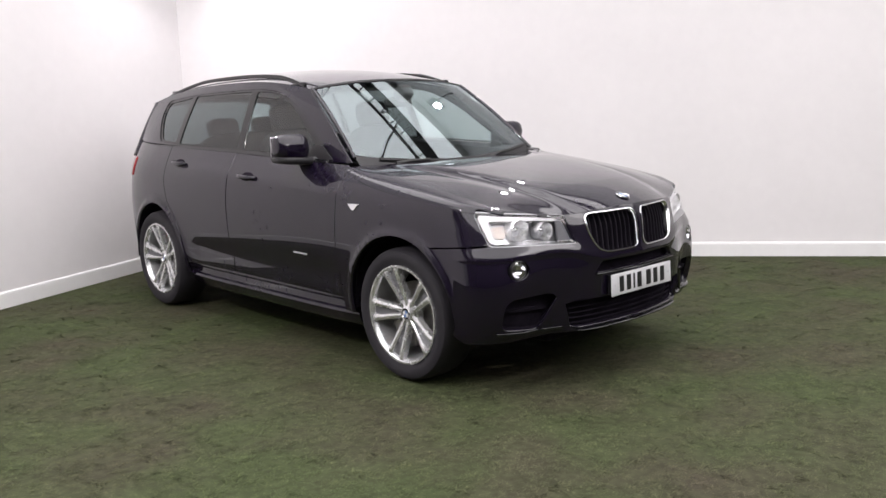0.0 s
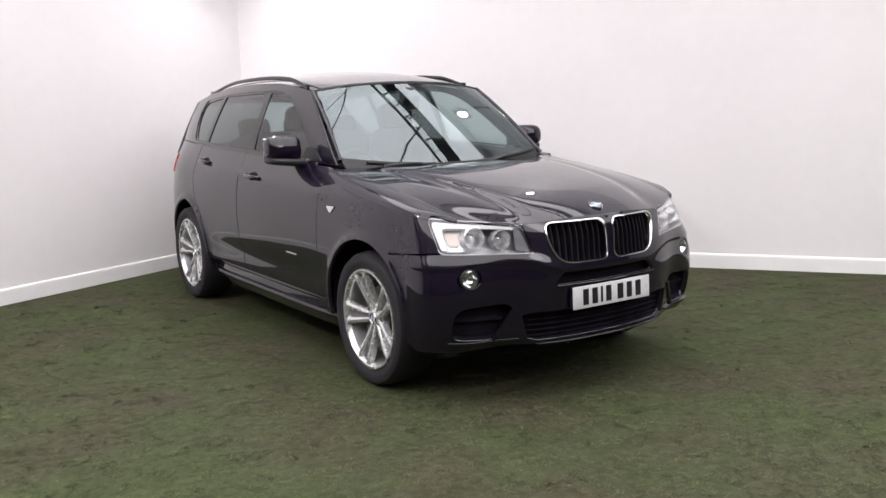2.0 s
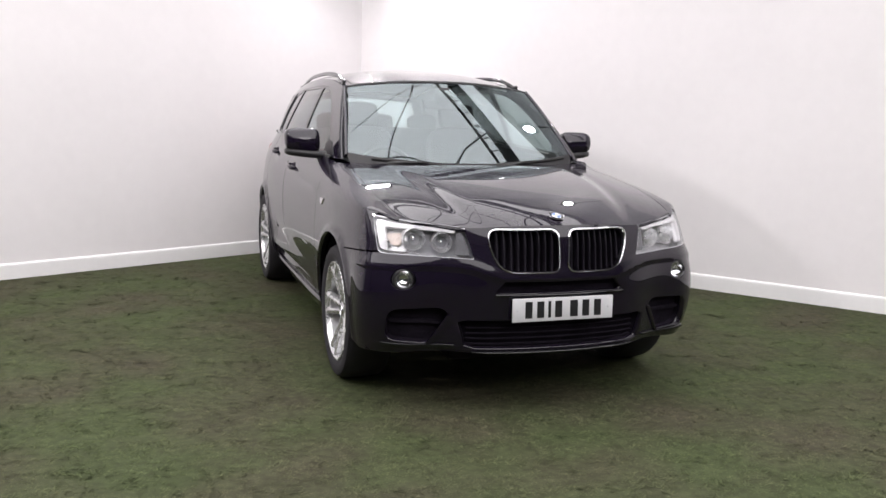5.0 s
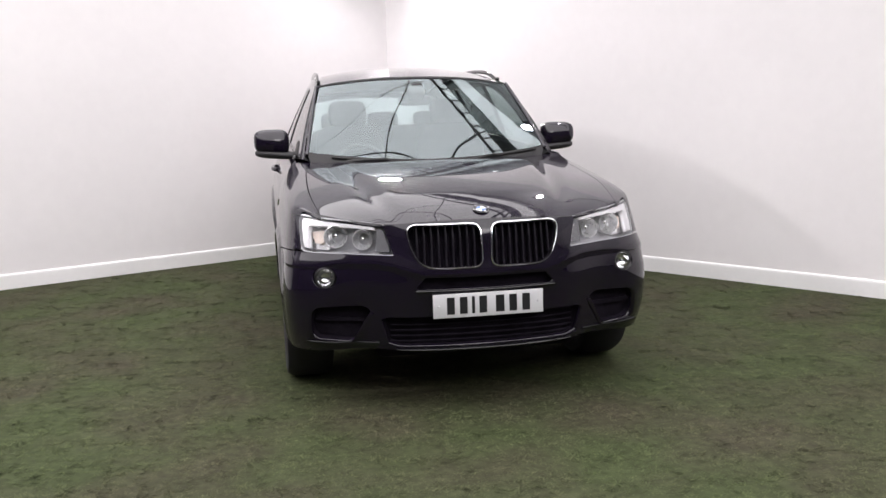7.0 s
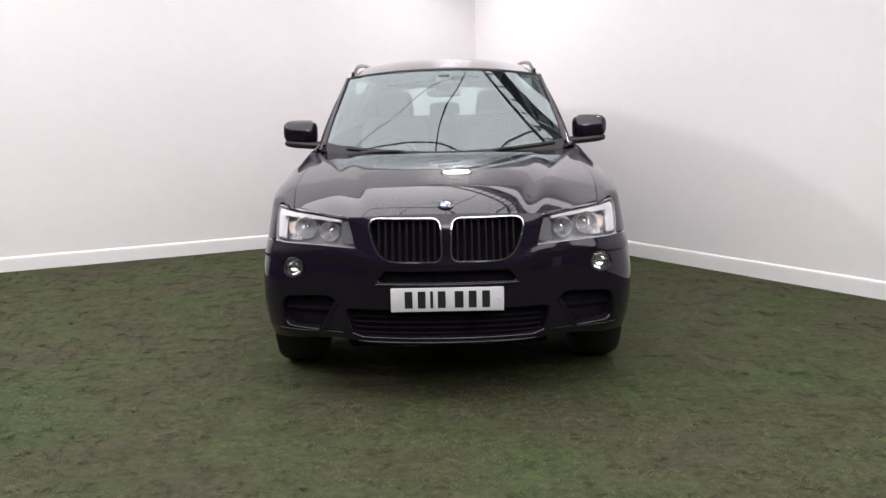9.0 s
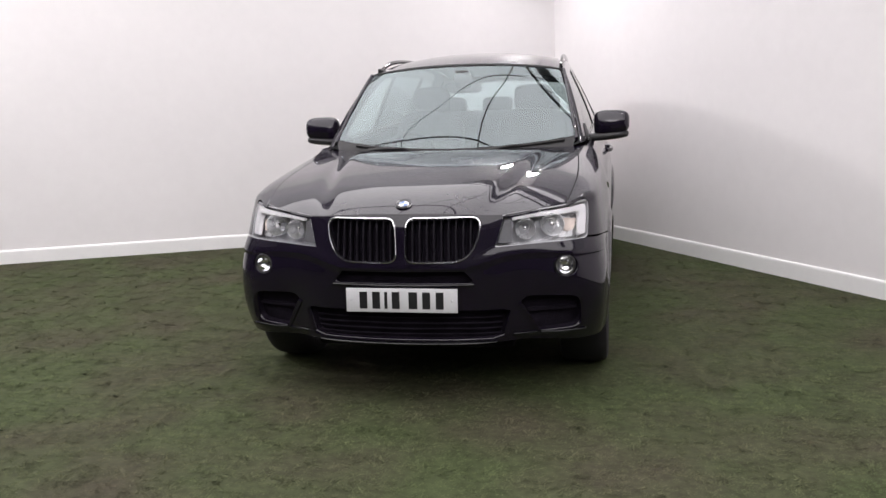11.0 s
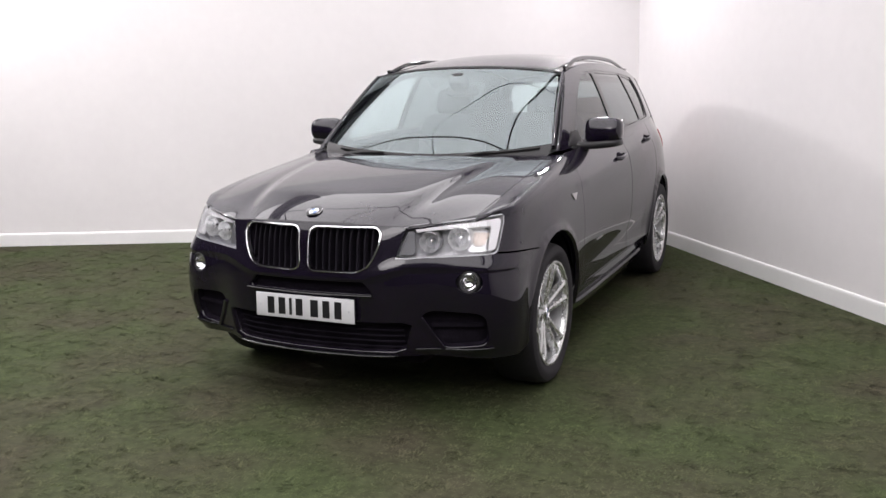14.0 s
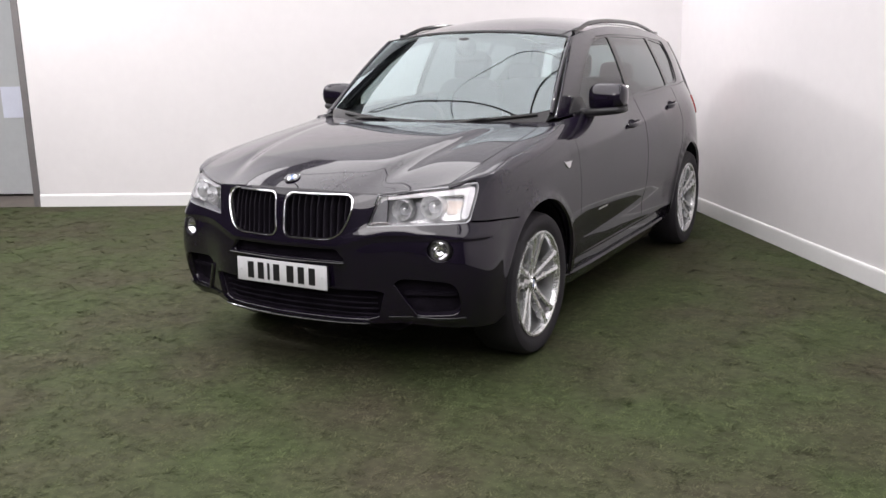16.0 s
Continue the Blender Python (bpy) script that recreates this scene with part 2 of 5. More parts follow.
def spline(xs, ys):
    """Natural cubic spline through the knots; a function of x (numbers or arrays), straight beyond the ends."""
    xs, ys = np.asarray(xs, float), np.asarray(ys, float)
    n, h = len(xs), np.diff(xs)
    A, r = np.eye(n), np.zeros(n)
    for i in range(1, n - 1):
        A[i, i - 1:i + 2] = h[i - 1], 2 * (h[i - 1] + h[i]), h[i]
        r[i] = 6 * ((ys[i + 1] - ys[i]) / h[i] - (ys[i] - ys[i - 1]) / h[i - 1])
    M = np.linalg.solve(A, r)

    def f(x):
        x = np.asarray(x, float)
        c = np.clip(x, xs[0], xs[-1])
        i = np.clip(np.searchsorted(xs, c) - 1, 0, n - 2)
        t, hi = c - xs[i], h[i]
        k = (ys[i + 1] - ys[i]) / hi - hi * (2 * M[i] + M[i + 1]) / 6
        val = ys[i] + k * t + M[i] / 2 * t ** 2 + (M[i + 1] - M[i]) / (6 * hi) * t ** 3
        slope = k + M[i] * t + (M[i + 1] - M[i]) / (2 * hi) * t ** 2
        return val + slope * (x - c)
    return f


def line(xs, ys):
    return lambda x: np.interp(x, xs, ys)

# ---- the car's surfaces (left half x > 0, the nose towards -y; metres) ----
AXLE_F, AXLE_R, HUB_Z, TYRE_R, ARCH_R = -1.405, 1.405, 0.356, 0.356, 0.422
SIDE0 = 2.89  # on the flanks s = y + SIDE0

LEVELS = (0.20, 0.32, 0.48, 0.62, 0.76, 0.90, 1.02, 1.15)
NOSE_X = (0.0, 0.20, 0.42, 0.62)
NOSE_Y = (
    (-2.190, -2.180, -2.135, -2.045), (-2.250, -2.238, -2.190, -2.095), (-2.258, -2.246, -2.208, -2.118), (-2.268, -2.254, -2.210, -2.130),
    (-2.262, -2.248, -2.188, -2.105), (-2.225, -2.207, -2.147, -2.064), (-2.10, -2.087, -2.070, -1.995), (-1.95, -1.94, -1.89, -1.83),
)
BEND = (
    (0.735, -1.985, 0.833, -1.90), (0.757, -2.05, 0.871, -1.945), (0.770, -2.082, 0.893, -1.975), (0.765, -2.085, 0.885, -1.980),
    (0.752, -2.048, 0.858, -1.950), (0.737, -1.990, 0.834, -1.892), (0.71, -1.925, 0.798, -1.82), (0.67, -1.82, 0.75, -1.72),
)
FLANK_Y = (-1.80, -1.405, -1.0, -0.4, 0.3, 1.0, 1.405, 1.8, 2.08)
FLANK_X = (
    (0.868, 0.886, 0.866, 0.85, 0.85, 0.86, 0.875, 0.84, 0.74), (0.903, 0.912, 0.890, 0.872, 0.872, 0.885, 0.902, 0.86, 0.765),
    (0.915, 0.922, 0.912, 0.900, 0.900, 0.910, 0.920, 0.875, 0.78), (0.916, 0.926, 0.922, 0.916, 0.916, 0.918, 0.922, 0.878, 0.785),
    (0.900, 0.924, 0.923, 0.922, 0.922, 0.918, 0.912, 0.872, 0.785), (0.874, 0.908, 0.910, 0.914, 0.916, 0.910, 0.895, 0.855, 0.775),
    (0.835, 0.866, 0.876, 0.882, 0.888, 0.882, 0.868, 0.832, 0.748), (0.745, 0.76, 0.772, 0.795, 0.820, 0.822, 0.808, 0.770, 0.690),
)
TAIL = ((0.60, 2.20, 0.0, 2.27), (0.62, 2.25, 0.0, 2.31), (0.63, 2.27, 0.0, 2.33), (0.63, 2.27, 0.0, 2.33),
        (0.62, 2.25, 0.0, 2.31), (0.61, 2.23, 0.0, 2.29), (0.58, 2.19, 0.0, 2.25), (0.53, 2.11, 0.0, 2.17))
STATIONS = (0.0, 0.20, 0.425, 0.64, 0.775, 0.92, 1.09, 1.485, 1.89, 2.49, 3.19, 3.89, 4.295, 4.69, 4.985, 5.29, 5.90)


def shell_table():
    tab = []
    for k in range(len(LEVELS)):
        row = [(x, y) for x, y in zip(NOSE_X, NOSE_Y[k])] + [BEND[k][:2], BEND[k][2:]]
        row += [(x, y) for x, y in zip(FLANK_X[k], FLANK_Y)] + [TAIL[k][:2], TAIL[k][2:]]
        tab.append([(-x, y) for x, y in row[:0:-1]] + row)
    return np.array(tab)


def basis(xs):
    fs = [spline(xs, np.eye(len(xs))[i]) for i in range(len(xs))]
    return lambda x: np.stack([f(x) for f in fs], -1)


SHELL_TAB = shell_table()
SHELL_S = basis([-s for s in STATIONS[:0:-1]] + list(STATIONS))
SHELL_Z = basis(LEVELS)


# the fold that runs under the lamps and dips below the grille
FOLD_Z = spline((0.0, 0.18, 0.30, 0.42, 0.52, 0.75, 1.0), (0.660, 0.660, 0.662, 0.698, 0.713, 0.708, 0.700))


def shell(s, z):
    """The car's skin round nose, flanks and tail: s runs along the outline from the nose, z is the height."""
    s, z = np.broadcast_arrays(np.asarray(s, float), np.asarray(z, float))
    xy = np.einsum("...j,...k,kjc->...c", SHELL_S(s), SHELL_Z(z), SHELL_TAB)
    y = np.abs(s) - SIDE0
    door = np.clip((y + 1.0) / 0.25, 0, 1) * np.clip((1.05 - y) / 0.25, 0, 1)
    hollow = door * (0.016 * np.exp(-((z - 0.50) / 0.075) ** 2) - 0.006 * np.exp(-((z - 1.0 - 0.05 * y) / 0.03) ** 2))
    lip = 0.016 * sum(np.exp(-((np.hypot(y - a, z - HUB_Z) - ARCH_R) / 0.03) ** 2) for a in (AXLE_F, AXLE_R)) * np.clip((np.abs(s) - 1.0) / 0.1, 0, 1)
    a = np.abs(s)
    u = z - FOLD_Z(a)
    fold = 0.009 * np.where(u > 0, np.exp(-(u / 0.042) ** 2), np.exp(-(u / 0.016) ** 2)) * np.clip((1.12 - a) / 0.2, 0, 1)
    c = np.clip(a / 0.95, 0, 1) ** 4
    x = xy[..., 0] - np.sign(s) * (hollow - lip) + np.sign(s) * fold * c * 0.8
    xy = xy - np.stack([0 * x, fold * (1 - 0.5 * c)], -1)
    return np.stack([x, xy[..., 1], z], -1)


def s_at_x(x, z):
    """Where on the nose the skin is x from the middle."""
    lo, hi = 0.0, 1.1
    for _ in range(40):
        mid = (lo + hi) / 2
        lo, hi = (mid, hi) if shell(mid, z)[0] < x else (lo, mid)
    return lo


BELT_Z = line((-0.9, -0.4, 0.3, 1.2, 1.7, 2.1), (1.118, 1.135, 1.165, 1.19, 1.205, 1.215))
SIDE_TOP = spline((-1.0, -0.3, 0.3, 1.0, 1.4, 1.8, 2.1), (0.585, 0.618, 0.632, 0.614, 0.590, 0.556, 0.525))
SIDE_FOOT = spline((-1.0, -0.85, -0.4, 0.3, 1.0, 1.4, 1.8, 2.1), (0.750, 0.762, 0.788, 0.813, 0.817, 0.804, 0.766, 0.690))


def side(y, z):
    """The upper flank with the windows, leaning inwards."""
    y, z = np.broadcast_arrays(np.asarray(y, float), np.asarray(z, float))
    u = (z - 1.15) / 0.43
    x = SIDE_FOOT(y) * (1 - u) + SIDE_TOP(y) * u + 0.045 * u * (1 - u)
    return np.stack([x, y, z], -1)


ROOF_EDGE_Z = spline((-0.30, 0.1, 0.6, 1.1, 1.6, 1.98), (1.558, 1.610, 1.627, 1.616, 1.576, 1.512))
ROOF_MID_Z = spline((-0.42, 0.1, 0.6, 1.1, 1.6, 2.0), (1.578, 1.674, 1.700, 1.688, 1.636, 1.570))


def roof(a, y):
    a, y = np.broadcast_arrays(np.asarray(a, float), np.asarray(y, float))
    yy = y - 0.09 * (1 - a * a) * np.clip((0.5 - y) / 0.8, 0, 1)
    ze = ROOF_EDGE_Z(y)
    x = side(y, ze)[..., 0] * a
    z = ze + (ROOF_MID_Z(y) - ze) * (1 - np.abs(a) ** 2.3)
    return np.stack([x, yy, z], -1)


def screen(a, v):
    """The windscreen: a across (-1 to 1), v from the cowl up to the roof."""
    a, v = np.broadcast_arrays(np.asarray(a, float), np.asarray(v, float))
    top = roof(a, np.full_like(a, -0.30))
    foot = np.stack([0.735 * a, -0.985 + 0.14 * a * a, 1.078 + 0.062 * a * a], -1)
    p = foot + (top - foot) * v[..., None]
    bow = 0.07 * v * (1 - v)
    return p + np.stack([0 * a, -0.6 * bow, 0.8 * bow], -1)


HOOD_EDGE_X = spline((0, 0.25, 0.5, 0.8, 1.0), (0.732, 0.762, 0.763, 0.745, 0.72))
HOOD_EDGE_Z = spline((0, 0.25, 0.5, 0.8, 1.0), (0.930, 0.996, 1.040, 1.084, 1.107))
HOOD_MID_Z = spline((0, 0.06, 0.15, 0.35, 0.6, 0.85, 1.0), (0.903, 0.937, 0.977, 1.034, 1.079, 1.103, 1.103))
HOOD_FRONT_Z = spline((0, 0.25, 0.46, 0.62, 0.8, 1.0), (0.903, 0.902, 0.893, 0.888, 0.902, 0.928))
HOOD_FRONT_Y = spline((0, 0.25, 0.46, 0.62, 0.8, 1.0), [shell(s_at_x(0.732 * a, float(HOOD_FRONT_Z(a))), float(HOOD_FRONT_Z(a)))[1] for a in (0, 0.25, 0.46, 0.62, 0.8, 1.0)])


def hood(a, v):
    """The bonnet: a across (-1 to 1), v from the nose back to the windscreen."""
    a, v = np.broadcast_arrays(np.asarray(a, float), np.asarray(v, float))
    b = np.abs(a)
    y = HOOD_FRONT_Y(b) * (1 - v) + (-0.985 + 0.11 * b * b) * v
    z = HOOD_EDGE_Z(v) + (HOOD_MID_Z(v) - HOOD_EDGE_Z(v)) * (1 - b ** 2.6)
    z = z + (HOOD_FRONT_Z(b) - (HOOD_EDGE_Z(0) + (HOOD_MID_Z(0) - HOOD_EDGE_Z(0)) * (1 - b ** 2.6))) * (1 - v) ** 5
    crease = 0.50 + 0.26 * v
    inside = 1 / (1 + np.exp((b - crease) / 0.018))
    z = z + (0.013 * inside - 0.006 * np.exp(-((b - crease - 0.07) / 0.06) ** 2)) * np.clip(v / 0.2, 0, 1) * np.clip((1.05 - v) / 0.3, 0, 1)
    return np.stack([HOOD_EDGE_X(v) * a, y, z], -1)


FENDER_TOP_Z = spline((0, 0.3, 0.6, 0.85, 1.0), (0.920, 0.958, 1.000, 1.046, 1.089))


def fender_top(q, w):
    """The strip between the wing's flank (w = 0) and the bonnet's edge (w = 1); q from the lamp back to the door."""
    q, w = np.broadcast_arrays(np.asarray(q, float), np.asarray(w, float))
    ys = -1.872 + (1.872 - 0.872) * q
    zs = FENDER_TOP_Z(q)
    sv = ys + SIDE0
    sv = sv - 0.09 * np.clip((1.10 - sv) / 0.10, 0, 1)
    p0, p0b = shell(sv, zs), shell(sv, zs - 0.004)
    t0 = (p0 - p0b) / 0.004
    t0 = t0 / np.linalg.norm(t0, axis=-1)[..., None]
    p1, p1b = hood(np.ones_like(q), q * 0.985), hood(np.full_like(q, 0.985), q * 0.985)
    t1 = p1b - p1
    t1 = t1 / np.linalg.norm(t1, axis=-1)[..., None]
    d = np.linalg.norm(p1 - p0, axis=-1)[..., None]
    w = w[..., None]
    return (2 * w ** 3 - 3 * w ** 2 + 1) * p0 + (w ** 3 - 2 * w ** 2 + w) * t0 * d + (3 * w ** 2 - 2 * w ** 3) * p1 + (w ** 3 - w ** 2) * t1 * d


def tail(a, v):
    """The tailgate with the rear window: a across, v from its foot up to the roof's rear edge."""
    a, v = np.broadcast_arrays(np.asarray(a, float), np.asarray(v, float))
    top = roof(a * 0.985, np.full_like(a, 1.97))
    foot = np.stack([0.735 * a, 2.22 - 0.12 * a * a, np.full_like(a, 1.10)], -1)
    return foot + (top - foot) * v[..., None] + np.stack([0 * a, 0.06 * v * (1 - v), 0 * a], -1)


# ---- panels cut from those surfaces ----


def inside_polygon(pts, poly):
    x, y = pts[:, 0], pts[:, 1]
    hit = np.zeros(len(pts), bool)
    for (x0, y0), (x1, y1) in zip(poly, np.roll(poly, -1, 0)):
        cross = (y0 > y) != (y1 > y)
        with np.errstate(divide="ignore", invalid="ignore"):
            hit ^= cross & (x < (x1 - x0) * (y - y0) / (y1 - y0) + x0)
    return hit


def resample(poly, step):
    out = []
    for p, q in zip(poly, np.roll(poly, -1, 0)):
        n = max(1, int(np.ceil(np.linalg.norm(q - p) / step)))
        out += [p + (q - p) * i / n for i in range(n)]
    return np.array(out)


def shrink(poly, d):
    """The polygon drawn in by d (counter-clockwise; a clockwise one grows)."""
    poly = np.asarray(poly, float)
    a = poly - np.roll(poly, 1, 0)
    b = np.roll(poly, -1, 0) - poly
    na = np.stack([-a[:, 1], a[:, 0]], 1) / (np.linalg.norm(a, axis=1)[:, None] + 1e-9)
    nb = np.stack([-b[:, 1], b[:, 0]], 1) / (np.linalg.norm(b, axis=1)[:, None] + 1e-9)
    m = na + nb
    m = m / np.maximum(0.35, (m * m).sum(1) / 2)[:, None]
    return poly + d * m


def area2(poly):
    x, y = np.asarray(poly, float).T
    return (x * np.roll(y, -1) - y * np.roll(x, -1)).sum()


def rounded(poly, r, n=6):
    """The polygon with its corners rounded by arcs that start r before each corner (a number, or one for each)."""
    poly = [np.asarray(p, float) for p in poly]
    out = []
    for i, p in enumerate(poly):
        k = r[i] if isinstance(r, (list, tuple)) else r
        a, b = poly[i - 1] - p, poly[(i + 1) % len(poly)] - p
        if k <= 0:
            out.append(p)
            continue
        p0, p1 = p + a / np.linalg.norm(a) * min(k, np.linalg.norm(a) * 0.49), p + b / np.linalg.norm(b) * min(k, np.linalg.norm(b) * 0.49)
        for t in np.linspace(0, 1, n):
            out.append((1 - t) ** 2 * p0 + 2 * t * (1 - t) * p + t * t * p1)
    return np.array(out)


def normals_of(S, uv, eps=2e-3):
    u, v = uv[:, 0], uv[:, 1]
    n = np.cross(S(u + eps, v) - S(u - eps, v), S(u, v + eps) - S(u, v - eps))
    return n / (np.linalg.norm(n, axis=1)[:, None] + 1e-12)


def cut_panel(name, S, outer, mat, parent, holes=(), step=0.03, gap=0.0022, depth=0.022, flip=False, mirror=False, lift=0.0, label="", stretch=(1.0, 1.0)):
    """A sheet-metal or glass panel: the outline outer (with holes) in the surface's own coordinates, its edges turned in by depth."""
    from mathutils.geometry import delaunay_2d_cdt
    sc = np.array(stretch)
    loops = []
    for k, loop in enumerate([outer, *holes]):
        loop = np.asarray(loop, float) * sc
        if (area2(loop) > 0) != (k == 0):
            loop = loop[::-1]
        loops.append(resample(shrink(loop, gap), step * 0.6))
    lo, hi = loops[0].min(0), loops[0].max(0)
    gx, gy = np.meshgrid(np.arange(lo[0] + step / 2, hi[0], step), np.arange(lo[1] + step / 2, hi[1], step))
    grid = np.stack([gx.ravel(), gy.ravel()], 1)
    keep = inside_polygon(grid, loops[0])
    for h in loops[1:]:
        keep &= ~inside_polygon(grid, h)
    border = np.concatenate(loops)
    grid = grid[keep]
    if len(grid):
        near = np.concatenate([((border[None] - g[:, None]) ** 2).sum(2).min(1) for g in np.array_split(grid, max(1, len(grid) // 400))])
        grid = grid[near > (step * 0.45) ** 2]
    pts = np.concatenate([border, grid])
    edges, base = [], 0
    for loop in loops:
        n = len(loop)
        edges += [(base + i, base + (i + 1) % n) for i in range(n)]
        base += n
    v2, _, tris, _, _, _ = delaunay_2d_cdt([Vector(p) for p in pts], edges, [], 0, 1e-6, False)
    v2 = np.array([tuple(v) for v in v2])
    tris = np.array(tris)
    cen = v2[tris].mean(1)
    ok = inside_polygon(cen, loops[0])
    for h in loops[1:]:
        ok &= ~inside_polygon(cen, h)
    tris = tris[ok]
    v2 = v2 / sc
    co, no = S(v2[:, 0], v2[:, 1]), normals_of(S, v2)
    if flip:
        no = -no
        tris = tris[:, ::-1]
    co = co + no * lift
    verts, norms, faces = list(co), list(no), [tuple(int(i) for i in t) for t in tris]
    for loop in loops:
        l2 = loop / sc
        c, n = S(l2[:, 0], l2[:, 1]), normals_of(S, l2)
        if flip:
            n = -n
        c = c + n * lift
        t = np.roll(c, -1, 0) - np.roll(c, 1, 0)
        out = np.cross(t, n)
        out = out / (np.linalg.norm(out, axis=1)[:, None] + 1e-12) * (-1 if flip else 1)
        k, m = len(verts), len(loop)
        roll_in = [(0.0, n), (0.003, n), (depth, out)]
        for off, nn in roll_in:
            shift = -n * off if off != 0.003 else -n * 0.0012 + 0 * out
            verts += list(c + shift)
            nn = nn / (np.linalg.norm(nn, axis=1)[:, None] + 1e-12)
            norms += list(nn)
        for r in range(2):
            for i in range(m):
                a, b = k + r * m + i, k + r * m + (i + 1) % m
                f = (a, a + m, b + m, b)
                faces.append(f[::-1] if flip else f)
    verts, norms = np.array(verts), np.array(norms)
    if mirror:
        verts, norms = verts * (-1, 1, 1), norms * (-1, 1, 1)
        faces = [f[::-1] for f in faces]
    return mesh_object(name, verts, faces, mat, parent, label, norms)


def arch(yc, a0, a1, r=ARCH_R, n=22):
    """Points of a wheel arch's edge, (s, z), between two angles in degrees from the rear."""
    return [(yc + SIDE0 + r * math.cos(radians(a)), HUB_Z + r * math.sin(radians(a))) for a in np.linspace(a0, a1, n)]


def flank(*pts):
    return [(y + SIDE0, z) for y, z in pts]


def nose(*pts):
    """Points (x, z) on the left half of the nose, as (s, z)."""
    return [(s_at_x(x, z), z) for x, z in pts]


def mirrored(poly):
    return [(-s, z) for s, z in poly][::-1]


car = tagged(new("suv_car"), "black five-door SUV with silver alloy wheels parked on artificial grass", "car")

# outlines on the nose
KIDNEY = nose(*rounded([(0.026, 0.888), (0.020, 0.690), (0.298, 0.690), (0.350, 0.790), (0.362, 0.886)], [0.045, 0.045, 0.075, 0.05, 0.055], 7))
S_OUT_T, S_OUT_B = s_at_x(0.824, 0.908), s_at_x(0.826, 0.772)
LAMP = rounded([(S_OUT_T + 0.004, 0.920), (s_at_x(0.60, 0.897), 0.897), (s_at_x(0.461, 0.882), 0.882), (s_at_x(0.425, 0.757), 0.757), (S_OUT_B, 0.770)], [0.016, 0.0, 0.008, 0.012, 0.03], 6)
SLOT_HALF = nose((0.315, 0.590), (0.325, 0.600), (0.285, 0.645))
SLOT = [*SLOT_HALF, *mirrored(SLOT_HALF)]
INTAKE_HALF = nose((0.41, 0.318), (0.46, 0.334), (0.49, 0.45), (0.45, 0.462))
INTAKE = [*INTAKE_HALF, *mirrored(INTAKE_HALF)]
VENT = nose(*rounded([(0.615, 0.335), (0.81, 0.345), (0.805, 0.505), (0.56, 0.515), (0.525, 0.485)], [0.03, 0.05, 0.06, 0.03, 0.03], 6))
FOG = [(s_at_x(0.735, 0.646) + 0.052 * math.cos(t), 0.646 + 0.046 * math.sin(t)) for t in np.linspace(0, 2 * math.pi, 24, endpoint=False)]

seam = [(S_OUT_B, 0.764), (1.05, 0.752), *flank((-1.66, 0.735))]
half = [(0.0, 0.303), (s_at_x(0.42, 0.303), 0.303), (s_at_x(0.54, 0.306), 0.306), (0.80, 0.284), *flank((-1.87, 0.276), (-1.80, 0.32))]
half += [p for p in arch(AXLE_F, 190, 120, n=14) if p[1] < 0.725 and p[1] > 0.335]
half += seam[::-1] + [(s_at_x(0.425, 0.751), 0.751), (s_at_x(0.461, 0.886), 0.886)]
half += nose((0.40, 0.889), (0.33, 0.894), (0.20, 0.898)) + [(0.0, 0.899)]
bumper_outline = half[1:-1] + [(0.0, 0.899)] + mirrored(half[1:-1]) + [(0.0, 0.303)]
bumper = cut_panel("front_bumper", shell, bumper_outline, PAINT, car, step=0.014, depth=0.03,
                   holes=[KIDNEY, mirrored(KIDNEY), SLOT, INTAKE, VENT, mirrored(VENT), FOG, mirrored(FOG)])

hood_outline = [(-1, 0), *[(a, 0) for a in np.linspace(-0.95, 0.95, 39)], (1, 0), *[(1, v) for v in np.linspace(0.05, 0.95, 19)], (1, 1),
                *[(a, 1) for a in np.linspace(0.95, -0.95, 39)], (-1, 1), *[(-1, v) for v in np.linspace(0.95, 0.05, 19)]]
cut_panel("hood", hood, hood_outline, PAINT, car, step=0.025, stretch=(0.75, 1.15))

ROOF_HALF = 0.90
cut_panel("roof_panel", roof, [(-ROOF_HALF, -0.285), (ROOF_HALF, -0.285), (ROOF_HALF, 1.97), (-ROOF_HALF, 1.97)], PAINT, car, step=0.04, stretch=(0.62, 1.0))
cut_panel("windshield", screen, rounded([(-0.985, 0.03), (0.985, 0.03), (0.965, 0.975), (-0.965, 0.975)], 0.04), WINDSCREEN, car, step=0.05, depth=0.006,
          stretch=(0.65, 0.8), label="clear windscreen with a faint green tint").visible_shadow = False

